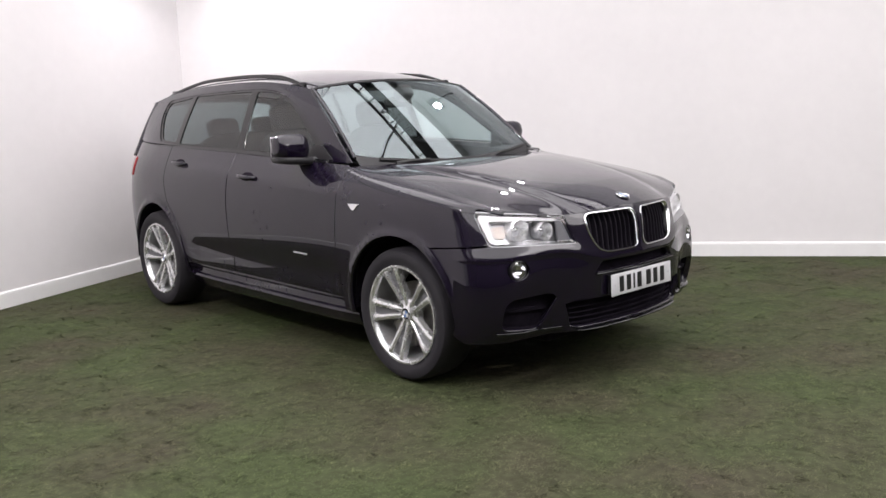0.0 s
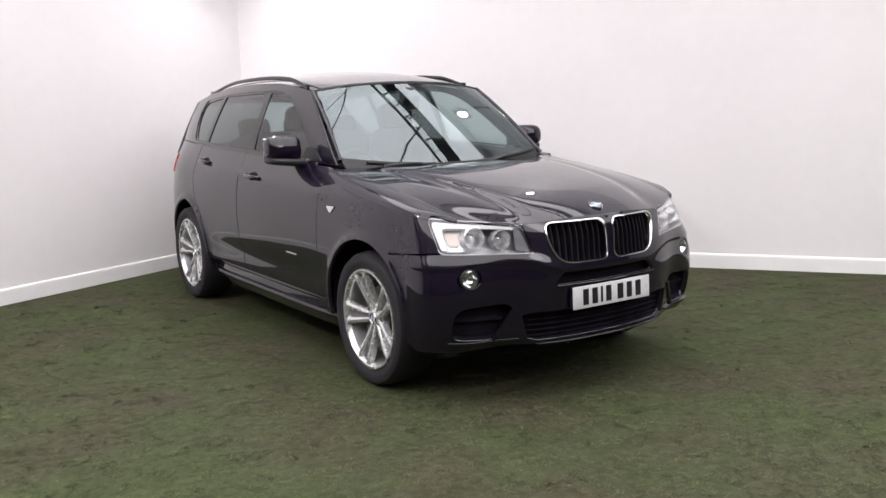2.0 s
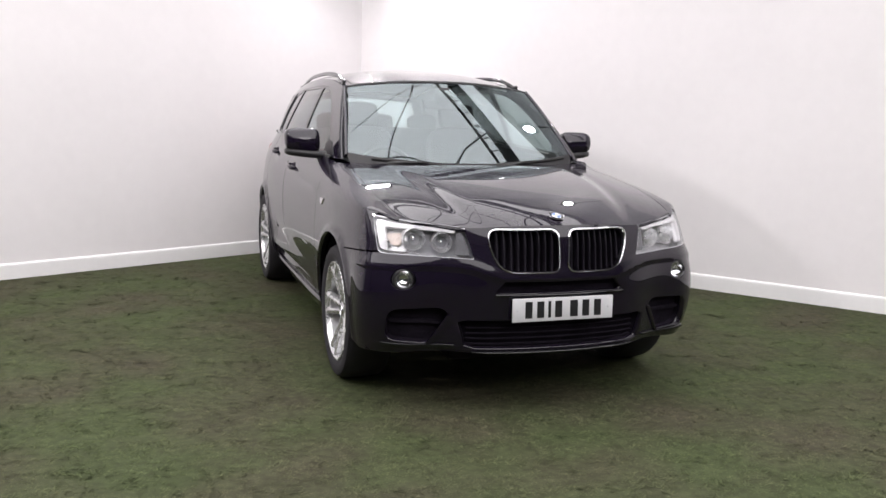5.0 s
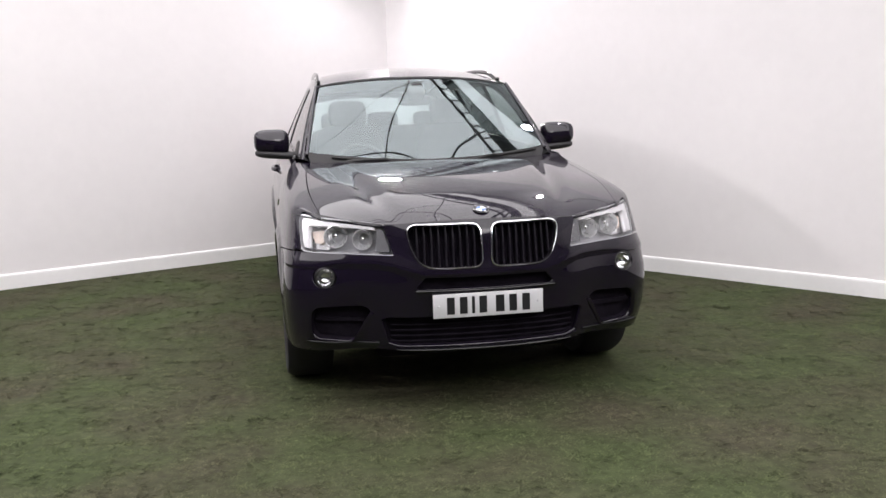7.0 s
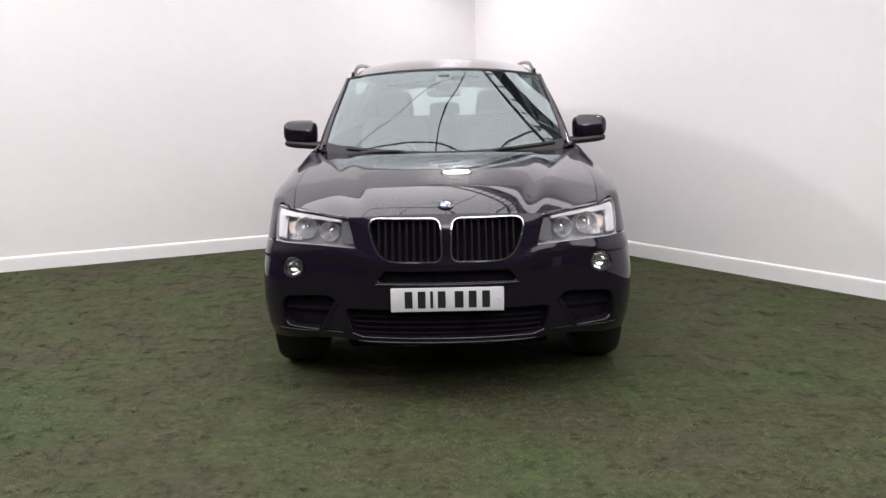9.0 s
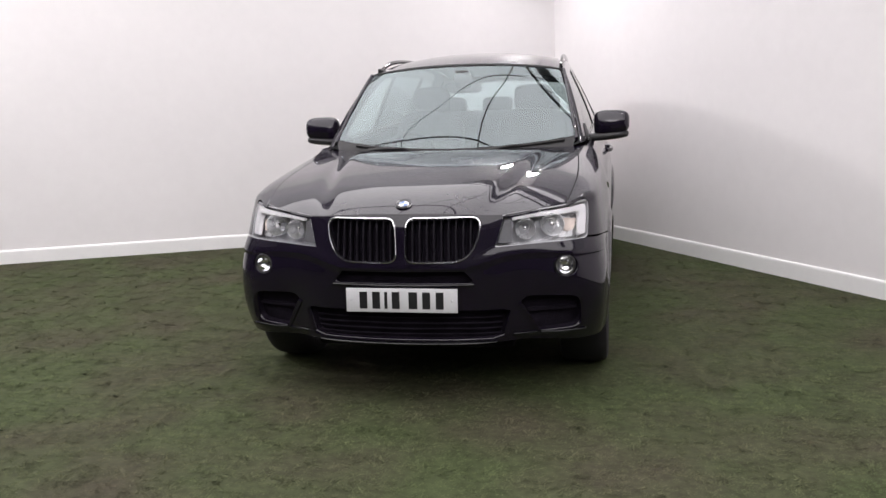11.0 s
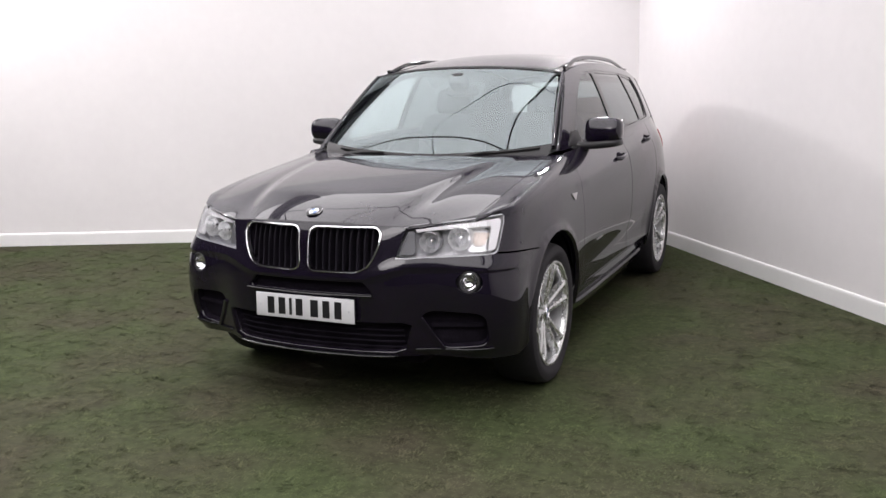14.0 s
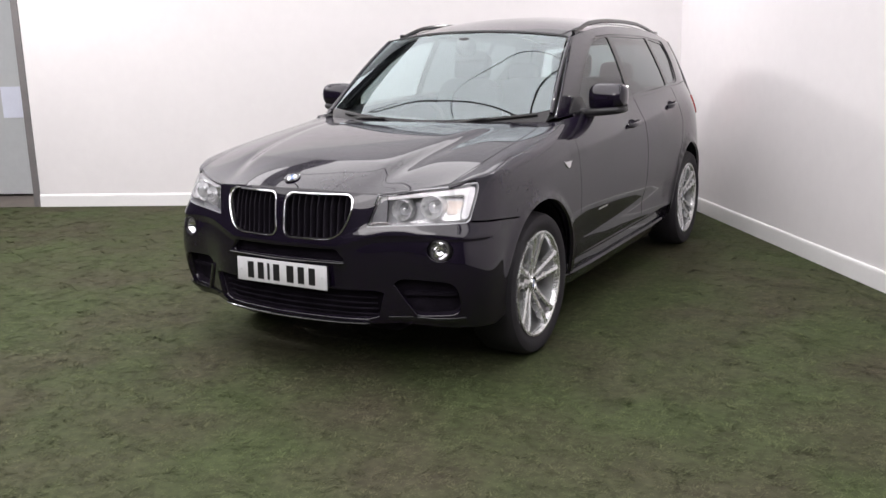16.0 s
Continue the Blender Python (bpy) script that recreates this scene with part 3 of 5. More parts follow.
for mir in (False, True):
    cut_panel("roof_channel", roof, [(0.89, -0.285), (1.0, -0.285), (1.0, 1.99), (0.89, 1.99)], PAINT, car, step=0.05, gap=0.0, lift=-0.006, depth=0.01, mirror=mir, stretch=(0.62, 1.0))
for sgn in (1, -1):
    mir = sgn < 0
    opt = dict(parent=car, mirror=mir)
    wing = [(S_OUT_B + 0.004, 0.770), *[(s, z + 0.004) for s, z in seam[1:]], *[p for p in arch(AXLE_F, 128, 0, n=26)], *flank((-0.975, 0.30), (-0.885, 0.30), (-0.875, 0.60), (-0.872, 1.085))]
    wing += [(float(-1.872 + 1.0 * q + SIDE0 - 0.09 * max(0, min(1, (1.10 - (-1.872 + q + SIDE0)) / 0.10))), float(FENDER_TOP_Z(q))) for q in np.linspace(0.97, 0, 24)]
    wing += [(S_OUT_T + 0.006, 0.915), (S_OUT_T + 0.008, 0.90)]
    fender = cut_panel("fender", shell, wing, PAINT, step=0.03, gap=0.0015, **opt)
    cut_panel("fender_top", fender_top, [(-0.022, 0), *[(q, 0) for q in np.linspace(0.05, 0.95, 19)], (1, 0), (1, 0.97), *[(q, 0.97) for q in np.linspace(0.95, 0.05, 19)], (-0.022, 0.97)],
              PAINT, parent=fender, mirror=mir, step=0.02, gap=0.0, depth=0.02, stretch=(1.0, 0.15))
    belt = lambda a, b, n=10: [(y + SIDE0, float(BELT_Z(y))) for y in np.linspace(a, b, n)]
    door_f = [*flank((-0.872, 0.375), (0.325, 0.375)), *belt(0.325, -0.872)]
    front_door = cut_panel("front_door", shell, door_f, PAINT, step=0.035, **opt)
    rear_cut = [(0.965, 0.42), (1.00, 0.56), (1.08, 0.70), (1.19, 0.80), (1.26, 0.95)]
    door_r = [*flank((0.331, 0.375), (0.955, 0.375), *rear_cut), *belt(1.275, 0.331)]
    rear_door = cut_panel("rear_door", shell, door_r, PAINT, step=0.035, **opt)
    quarter = [*flank((0.962, 0.30)), *arch(AXLE_R, 188, 0, n=30)[2:], *flank((1.84, 0.30), (1.9, 0.62), (2.09, 0.64), (2.10, 1.20)), *belt(2.05, 1.281, 8)]
    quarter += flank(*[(y + 0.006, z) for y, z in rear_cut[::-1]])
    cut_panel("rear_quarter_panel", shell, quarter, PAINT, step=0.035, **opt)
    cut_panel("tail_light", shell, rounded([(4.84, 0.95), (5.22, 0.95), (5.22, 1.10), (4.80, 1.10)], 0.03), RED, lift=0.008, step=0.03, **opt)
    cut_panel("inner_skin", shell, [*flank((-1.95, 0.33)), *arch(AXLE_F, 183, -3, r=ARCH_R + 0.012, n=24), *arch(AXLE_R, 183, -3, r=ARCH_R + 0.012, n=24), *flank((2.0, 0.33), (2.0, 1.12)), *belt(1.9, -0.86), *flank((-1.0, 1.02), (-1.6, 0.92), (-1.85, 0.90))], LINER,
              step=0.08, gap=0, lift=-0.034, depth=0.004, **opt)
    # upper flank: frame, black pillar band, panes
    roof_line = lambda a, b, n=16: [(y, float(ROOF_EDGE_Z(y)) - 0.004) for y in np.linspace(a, b, n)]
    band = rounded([(-0.70, 1.146), (0.3, 1.178), (1.53, 1.222), (1.67, 1.40), (1.645, 1.520), (1.1, 1.560), (0.35, 1.572), (0.06, 1.558), (-0.22, 1.46)], [0.02, 0, 0.05, 0.1, 0.05, 0.3, 0.2, 0.15, 0.25], 6)
    frame_line = [(-0.852, 1.128), *[(y, float(BELT_Z(y)) + 0.002) for y in np.linspace(-0.8, 1.95, 24)], (2.02, 1.24), (1.96, 1.40), *roof_line(1.90, -0.285), (-0.40, 1.478), (-0.60, 1.335)]
    cut_panel("upper_side_frame", side, frame_line, PAINT, holes=[band], step=0.03, flip=False, **opt)
    panes = {"front_side_window": rounded([(-0.575, 1.160), (0.275, 1.187), (0.298, 1.556), (0.05, 1.541), (-0.20, 1.440)], [0.02, 0.015, 0.02, 0.12, 0.2], 6),
             "rear_side_window": rounded([(0.345, 1.190), (1.19, 1.214), (1.175, 1.546), (0.37, 1.558)], 0.018, 4),
             "quarter_window": rounded([(1.255, 1.222), (1.505, 1.236), (1.64, 1.40), (1.62, 1.502), (1.235, 1.540)], [0.015, 0.05, 0.09, 0.04, 0.015], 6)}
    cut_panel("window_surround", side, band, GLOSS, holes=list(panes.values()), step=0.04, gap=0.001, lift=-0.006, depth=0.012, **opt)
    for name, poly in panes.items():
        ob = cut_panel(name, side, poly, SIDE_GLASS if name.startswith("front") else DARK_GLASS, step=0.06, gap=-0.002, lift=-0.012, depth=0.004, **opt)
cut_panel("rear_bumper", shell, [(4.80, 0.30), (5.9, 0.30), (5.9, 0.70), (5.0, 0.70), (4.80, 0.62)], PAINT, car, step=0.05)
cut_panel("rear_bumper", shell, [(4.80, 0.30), (5.9, 0.30), (5.9, 0.70), (5.0, 0.70), (4.80, 0.62)], PAINT, car, step=0.05, mirror=True)
cut_panel("tailgate", tail, [(-1, 0), (1, 0), (1, 0.98), (-1, 0.98)], PAINT, car, flip=True, holes=[rounded([(-0.86, 0.14), (0.86, 0.14), (0.86, 0.86), (-0.86, 0.86)], 0.06)], step=0.05, stretch=(0.65, 0.5))
cut_panel("rear_window", tail, rounded([(-0.86, 0.14), (0.86, 0.14), (0.86, 0.86), (-0.86, 0.86)], 0.06), SIDE_GLASS, car, flip=True, step=0.08, gap=-0.002, lift=-0.006, depth=0.004, stretch=(0.65, 0.5)).visible_shadow = False
cut_panel("tailgate_skin", shell, [(4.99, 0.705), (5.9, 0.705), (5.9, 1.10), (4.99, 1.10)], PAINT, car, step=0.05)
cut_panel("tailgate_skin", shell, [(4.99, 0.705), (5.9, 0.705), (5.9, 1.10), (4.99, 1.10)], PAINT, car, step=0.05, mirror=True)

# rear corner pillars between the flanks and the tailgate
for sgn in (1, -1):
    bm = bmesh.new()
    rings = []
    top = float(roof(0.985, 1.97)[2])
    for z in np.linspace(1.12, top, 14):
        a = side(float(np.interp(z, (1.12, 1.24, 1.40, 1.52), (2.03, 2.015, 1.955, 1.88))) - 0.015, z)
        b = tail(1.0, (z - 1.10) / (top - 1.10) * 0.98)
        rings.append([bm.verts.new((sgn * (a[0] + (b[0] - a[0]) * k + 0.012 * math.sin(math.pi * k) - 0.004), a[1] + (b[1] - a[1]) * k, z)) for k in np.linspace(0, 1, 6)])
    for p, q in zip(rings, rings[1:]):
        for i in range(5):
            bm.faces.new((p[i], p[i + 1], q[i + 1], q[i])[::sgn])
    part("rear_pillar", bm, PAINT, car)

# ---- wheels ----


def wheel(x, y, turn):
    w = new("wheel")
    w.parent = car
    w.matrix_local = pose(x, y, HUB_Z, 0, 90 if x > 0 else -90, 0) @ pose(0, 0, 0, 0, 0, turn)
    # the wheel's own z points outwards
    bm = bmesh.new()
    R = TYRE_R
    add_lathe(bm, [(0.262, -0.215), (0.275, -0.222), (0.31, -0.232), (0.335, -0.226), (R - 0.006, -0.205), (R, -0.17), (R, -0.05), (R - 0.006, -0.016), (0.338, 0.004), (0.315, 0.012), (0.285, 0.006), (0.266, -0.006), (0.260, -0.03), (0.258, -0.20)], 72, closed=True)
    part("tyre", bm, RUBBER, w, "black road tyre")
    bm = bmesh.new()
    add_lathe(bm, [(0.262, -0.012), (0.266, -0.004), (0.264, 0.003), (0.254, 0.003), (0.247, -0.004), (0.241, -0.024), (0.244, -0.03)], 72, closed=True)
    rim = part("rim", bm, SILVER, w)
    bm = bmesh.new()
    add_lathe(bm, [(0.243, -0.022), (0.237, -0.06), (0.232, -0.20), (0.238, -0.205), (0.256, -0.19), (0.250, -0.03)], 72, closed=True)
    part("barrel", bm, BARREL, rim)
    for k in range(5):
        a = radians(72 * k)
        for side_sign in (-1, 1):
            bm = bmesh.new()
            pts = []
            for r, off, h, wd, th in ((0.040, 0.016, -0.044, 0.015, 0.030), (0.09, 0.023, -0.036, 0.0160, 0.032), (0.15, 0.031, -0.022, 0.0175, 0.030), (0.21, 0.040, -0.009, 0.0200, 0.028), (0.235, 0.045, -0.006, 0.0225, 0.028), (0.252, 0.049, -0.008, 0.027, 0.026)):
                c = Vector((r, side_sign * off, h))
                pts.append([c + Vector((0, -wd * 0.8, 0)), c + Vector((0, -wd * 0.35, 0.006)), c + Vector((0, wd * 0.35, 0.006)), c + Vector((0, wd * 0.8, 0)), c + Vector((0, wd, -th)), c + Vector((0, -wd, -th))])
            rot = Matrix.Rotation(a, 4, "Z")
            rings = [[bm.verts.new(rot @ p) for p in ring] for ring in pts]
            for r0, r1 in zip(rings, rings[1:]):
                for i in range(6):
                    bm.faces.new((r0[i], r1[i], r1[(i + 1) % 6], r0[(i + 1) % 6]))
            bm.faces.new(rings[0])
            bm.faces.new(rings[-1][::-1])
            bmesh.ops.recalc_face_normals(bm, faces=bm.faces)
            part("spoke", bm, SILVER, w)
        # web between the pair; its dark grey holds the shade of the recess
        bm = bmesh.new()
        rot = Matrix.Rotation(a, 4, "Z")
        rows = [[bm.verts.new(rot @ Vector((r, sy * off, h + dz))) for sy, dz in ((-1, 0.0), (1, 0.0), (1, -0.012), (-1, -0.012))]
                for r, off, h in ((0.05, 0.016, -0.052), (0.10, 0.021, -0.048), (0.15, 0.026, -0.038), (0.20, 0.033, -0.027), (0.248, 0.040, -0.024))]
        for r0, r1 in zip(rows, rows[1:]):
            for i in range(4):
                bm.faces.new((r0[i], r1[i], r1[(i + 1) % 4], r0[(i + 1) % 4]))
        bmesh.ops.recalc_face_normals(bm, faces=bm.faces)
        part("spoke_web", bm, BEZEL, w, "recessed web, coloured dark grey for the shade between the spokes")
    bm = bmesh.new()
    add_lathe(bm, [(0.0, -0.034), (0.034, -0.034), (0.040, -0.038), (0.068, -0.042), (0.078, -0.050), (0.080, -0.09), (0.0, -0.09)], 40)
    part("hub", bm, SILVER, w)
    for k in range(5):
        bm = bmesh.new()
        p = Matrix.Translation((0.056 * math.cos(radians(72 * k + 36)), 0.056 * math.sin(radians(72 * k + 36)), -0.040))
        add_lathe(bm, [(0.0135, 0.002), (0.0135, -0.004), (0.009, -0.004), (0.0, -0.002)], 14, p)
        part("wheel_bolt", bm, LINER, w)
    emblem(w, Matrix.Translation((0, 0, -0.0335)), 0.032)
    bm = bmesh.new()
    add_lathe(bm, [(0.0, -0.10), (0.165, -0.10), (0.165, -0.122), (0.0, -0.122)], 48)
    part("brake_disc", bm, STEEL, w)
    bm = bmesh.new()
    for i in range(8):
        a = radians(100 + i * 9)
        add_box(bm, (0.07, 0.032, 0.05), Matrix.Rotation(a, 4, "Z") @ Matrix.Translation((0.145, 0, -0.10)), 0.008)
    part("brake_caliper", bm, STEEL, w)
    return w


def emblem(parent, m, r):
    """A round enamel badge: chrome and black rings, and four quarters, blue and white."""
    bm = bmesh.new()
    add_lathe(bm, [(0.0, 0.0005), (r * 0.70, 0.0005), (r * 0.72, 0.002), (r * 0.95, 0.0022), (r, 0.001), (r, -0.006)], 32, m)
    badge = part("round_badge", bm, GLOSS, parent, "round badge with blue and white quarters")
    for r0, r1 in ((0.94, 1.02), (0.62, 0.69)):
        bm = bmesh.new()
        add_lathe(bm, [(r * r0, 0.0015), (r * (r0 + r1) / 2, 0.0042), (r * r1, 0.0015)], 32, m)
        part("badge_ring", bm, CHROME, badge)
    for k in range(4):
        bm = bmesh.new()
        c = bm.verts.new(m @ Vector((0, 0, 0.0032)))
        arc = [bm.verts.new(m @ Vector((r * 0.62 * math.cos(t), r * 0.62 * math.sin(t), 0.0022))) for t in np.linspace(k * math.pi / 2, (k + 1) * math.pi / 2, 7)]
        for a, b in zip(arc, arc[1:]):
            bm.faces.new((c, a, b))
        part("badge_quarter", bm, BLUE if k % 2 else WHITE_ENAMEL, badge)
    return badge


for x, y, turn in ((-0.906, AXLE_F, 20), (0.906, AXLE_F, 34), (-0.906, AXLE_R, 11), (0.906, AXLE_R, 50)):
    wheel(x, y, turn)

# wheel wells, underbody and sills
for sgn in (1, -1):
    for yc in (AXLE_F, AXLE_R):
        bm = bmesh.new()
        rings = []
        for xx, r in ((0.885, ARCH_R - 0.002), (0.80, ARCH_R + 0.02), (0.55, ARCH_R + 0.02), (0.50, 0.30), (0.49, 0.02)):
            rings.append([bm.verts.new((sgn * xx, yc + r * math.cos(radians(a)), HUB_Z + r * math.sin(radians(a)))) for a in np.linspace(-4, 184, 27)])
        for a, b in zip(rings, rings[1:]):
            for i in range(26):
                bm.faces.new((a[i], a[i + 1], b[i + 1], b[i]))
        part("wheel_arch_liner", bm, LINER, car)
    bm = bmesh.new()
    sec = ((0.80, 0.21), (0.845, 0.215), (0.872, 0.245), (0.886, 0.285), (0.880, 0.300), (0.862, 0.308), (0.858, 0.345), (0.872, 0.362), (0.868, 0.380), (0.80, 0.385))
    rings = []
    for yy in np.linspace(-0.985, 0.985, 24):
        k = 1 - 0.03 * abs(yy) ** 6
        rings.append([bm.verts.new((sgn * xx * k, yy, zz)) for xx, zz in sec])
    for a, b in zip(rings, rings[1:]):
        for i in range(len(sec)):
            j = (i + 1) % len(sec)
            bm.faces.new((a[i], a[j], b[j], b[i]))
    bm.faces.new(rings[0])
    bm.faces.new(rings[-1])
    bmesh.ops.recalc_face_normals(bm, faces=bm.faces)
    part("side_skirt", bm, PAINT, car)
bm = bmesh.new()
add_box(bm, (0.98, 4.1, 0.14), Matrix.Translation((0, 0, 0.30)), 0.03)
add_box(bm, (1.60, 1.75, 0.16), Matrix.Translation((0, 0, 0.30)), 0.03)
part("underbody", bm, LINER, car)
for sgn in (1, -1):
    bm = bmesh.new()
    add_box(bm, (0.09, 0.26, 0.22), Matrix.Translation((sgn * 0.715, -0.88, 0.965)), 0.01)
    part("cowl_side_block", bm, LINER, car)

# ---- the nose's fittings ----


def surface_ring(S, loop, profile, name, mat, parent, mirror=False, label=""):
    """A moulding that follows loop on S: profile gives (outwards in the surface, off the surface) pairs."""
    loop = np.asarray(loop, float)
    loop = resample(loop, 0.012)
    co, no = S(loop[:, 0], loop[:, 1]), normals_of(S, loop)
    t = np.roll(co, -1, 0) - np.roll(co, 1, 0)
    t = t / np.linalg.norm(t, axis=1)[:, None]
    out = np.cross(t, no) * (1 if area2(loop) > 0 else -1)
    rings = [co + out * a + no * b for a, b in profile]
    n, k = len(loop), len(profile)
    verts = np.concatenate(rings)
    faces = []
    for r in range(k):
        q = (r + 1) % k
        faces += [(r * n + i, r * n + (i + 1) % n, q * n + (i + 1) % n, q * n + i) for i in range(n)]
    if mirror:
        verts = verts * (-1, 1, 1)
    bm = bmesh.new()
    vs = [bm.verts.new(v) for v in verts]
    for f in faces:
        bm.faces.new([vs[i] for i in f])
    bmesh.ops.recalc_face_normals(bm, faces=bm.faces)
    return part(name, bm, mat, parent, label)


def recess(S, loop, depth, name, mat, parent, mirror=False, step=0.04):
    """The dark tray behind an opening: the outline set back by depth, with its side walls."""
    ob = cut_panel(name, S, loop, mat, parent, step=step, gap=-0.006, lift=-depth, depth=0.004, mirror=mirror)
    wall = surface_ring(S, loop, [(0.004, -0.004), (0.004, -depth - 0.004), (0.010, -depth - 0.004), (0.010, -0.004)], name + "_rim", mat, ob, mirror)
    return ob


for sgn in (1, -1):
    mir = sgn < 0
    grille = recess(shell, KIDNEY, 0.075, "kidney_grille", LINER, car, mir)
    tagged(grille, "upright black grille slats in a chrome kidney-shaped surround")
    surface_ring(shell, KIDNEY, [(0.003, -0.02), (0.0035, 0.002), (0.001, 0.005), (-0.003, 0.005), (-0.0055, 0.001), (-0.0055, -0.02)], "chrome_surround", CHROME, grille, mir, "chrome surround")
    kz = np.array(KIDNEY)
    for i in range(9):
        s = 0.052 + i * 0.0335
        zs = [z for z in np.linspace(0.69, 0.895, 60) if inside_polygon(np.array([(s, z)]), kz)[0]]
        if len(zs) < 5:
            continue
        bm = bmesh.new()
        pts = []
        for z in np.linspace(zs[0], zs[-1], 9):
            p, n = shell(s, z), normals_of(shell, np.array([(s, z)]))[0]
            pts.append(((p - n * 0.024), n))
        for (p, n), (q, m) in zip(pts, pts[1:]):
            for dx in (0,):
                a = [Vector((sgn * (p[0] + dd), p[1] + yy, p[2])) for dd, yy in ((-0.003, 0.055), (-0.005, 0.006), (-0.0025, 0.0), (0.0025, 0.0), (0.005, 0.006), (0.003, 0.055))]
                b = [Vector((sgn * (q[0] + dd), q[1] + yy, q[2])) for dd, yy in ((-0.003, 0.055), (-0.005, 0.006), (-0.0025, 0.0), (0.0025, 0.0), (0.005, 0.006), (0.003, 0.055))]
                va, vb = [bm.verts.new(v) for v in a], [bm.verts.new(v) for v in b]
                for k in range(5):
                    bm.faces.new((va[k], va[k + 1], vb[k + 1], vb[k]))
        bmesh.ops.remove_doubles(bm, verts=bm.verts, dist=1e-5)
        bmesh.ops.recalc_face_normals(bm, faces=bm.faces)
        part("grille_slat", bm, SLAT, grille)

    # headlight: tray, two round reflectors, indicator, light guide along the top and the outer edge, clear lens
    light = recess(shell, LAMP, 0.075, "headlight", HOUSING, car, mir)
    tagged(light, "clear headlight with two round reflectors and a white light strip")
    cut_panel("clear_lens", shell, LAMP, LENS, light, step=0.03, gap=0.001, lift=0.001, depth=0.004, mirror=mir).visible_shadow = False
    for x, z, r in ((0.668, 0.828, 0.050), (0.548, 0.816, 0.044)):
        p = shell(s_at_x(x, z), z)
        at = Matrix.Translation((sgn * p[0], p[1] + 0.045, p[2])) @ Matrix.Rotation(radians(90), 4, "X") @ Matrix.Rotation(radians(sgn * 8), 4, "Y")
        bm = bmesh.new()
        add_lathe(bm, [(r * 1.10, -0.03), (r * 1.10, 0.020), (r * 1.04, 0.026), (r * 0.98, 0.020), (r * 0.90, 0.0), (r * 0.68, -0.030), (r * 0.40, -0.048), (0.0, -0.052)], 36, at)
        bowl = part("reflector_bowl", bm, REFLECTOR, light)
        bm = bmesh.new()
        add_lathe(bm, [(r * 0.24, -0.046), (r * 0.22, -0.016), (r * 0.16, -0.006), (0.0, -0.003)], 20, at)
        part("bulb_shield", bm, CHROME, bowl)
    lp = np.array(LAMP)
    s_end = S_OUT_B
    ind = rounded([(s_at_x(0.735, 0.865), 0.868), (s_at_x(0.745, 0.80), 0.808), (s_end - 0.045, 0.810), (S_OUT_T - 0.050, 0.862)], 0.014, 4)
    cut_panel("indicator", shell, ind, AMBER, light, step=0.03, gap=0.0, lift=-0.045, depth=0.03, mirror=mir)
    cut_panel("side_reflector", shell, rounded([(s_at_x(0.715, 0.88), 0.885), (s_at_x(0.722, 0.785), 0.784), (s_end - 0.02, 0.786), (S_OUT_T - 0.03, 0.885)], 0.01, 4), REFLECTOR, light, step=0.02, gap=0.0, lift=-0.058, depth=0.01, mirror=mir)
    strip = rounded([(s_at_x(0.500, 0.876), 0.876), (s_at_x(0.60, 0.889), 0.889), (S_OUT_T - 0.002, 0.914), (s_end - 0.002, 0.784), (s_end - 0.034, 0.780),
                     (S_OUT_T - 0.054, 0.884), (s_at_x(0.60, 0.874), 0.874), (s_at_x(0.502, 0.864), 0.864)], [0.004, 0, 0.03, 0.012, 0.012, 0.02, 0, 0.004], 6)
    cut_panel("light_guide", shell, strip, GUIDE, light, step=0.02, gap=0.0, lift=-0.010, depth=0.03, mirror=mir, label="white light strip")
    brow = rounded([(s_at_x(0.470, 0.872), 0.872), (s_at_x(0.440, 0.768), 0.768), (s_at_x(0.502, 0.768), 0.768), (s_at_x(0.497, 0.868), 0.868)], 0.012, 4)
    cut_panel("inner_bezel", shell, brow, BEZEL, light, step=0.02, gap=0.0, lift=-0.020, depth=0.03, mirror=mir, label="dark grey inner bezel")

    # corner vent and fog lamp
    vent = recess(shell, VENT, 0.055, "corner_vent", LINER, car, mir)
    blade = nose((0.57, 0.428), (0.80, 0.432), (0.80, 0.446), (0.57, 0.444))
    cut_panel("vent_blade", shell, blade, LINER, vent, step=0.03, gap=0, lift=-0.035, depth=0.018, mirror=mir)
    lip = nose((0.50, 0.333), (0.60, 0.328), (0.70, 0.326), (0.82, 0.330), (0.82, 0.340), (0.70, 0.336), (0.60, 0.339), (0.50, 0.341))
    fin = nose((0.520, 0.480), (0.606, 0.336), (0.618, 0.340), (0.534, 0.486))
    cut_panel("vent_fin", shell, fin, PAINT, vent, step=0.02, gap=0, lift=0.009, depth=0.03, mirror=mir)
    cut_panel("vent_lip", shell, lip, GLOSS, vent, step=0.02, gap=0, lift=0.012, depth=0.016, mirror=mir)
    fog = recess(shell, FOG, 0.045, "fog_light", PLASTIC, car, mir)
    tagged(fog, "round clear fog light in a black recess")
    p = shell(s_at_x(0.735, 0.646), 0.646)
    n = normals_of(shell, np.array([(s_at_x(0.735, 0.646), 0.646)]))[0]
    facing = Vector((sgn * n[0] * 0.55, n[1], 0)).normalized()
    at = Matrix.Translation((sgn * (p[0] - 0.006), p[1] + 0.012, p[2])) @ facing.to_track_quat("Z", "Y").to_matrix().to_4x4()
    bm = bmesh.new()
    add_lathe(bm, [(0.040, -0.02), (0.040, 0.002), (0.037, 0.003), (0.031, -0.012), (0.018, -0.024), (0.0, -0.026)], 32, at)
    part("fog_reflector", bm, CHROME, fog)
    bm = bmesh.new()
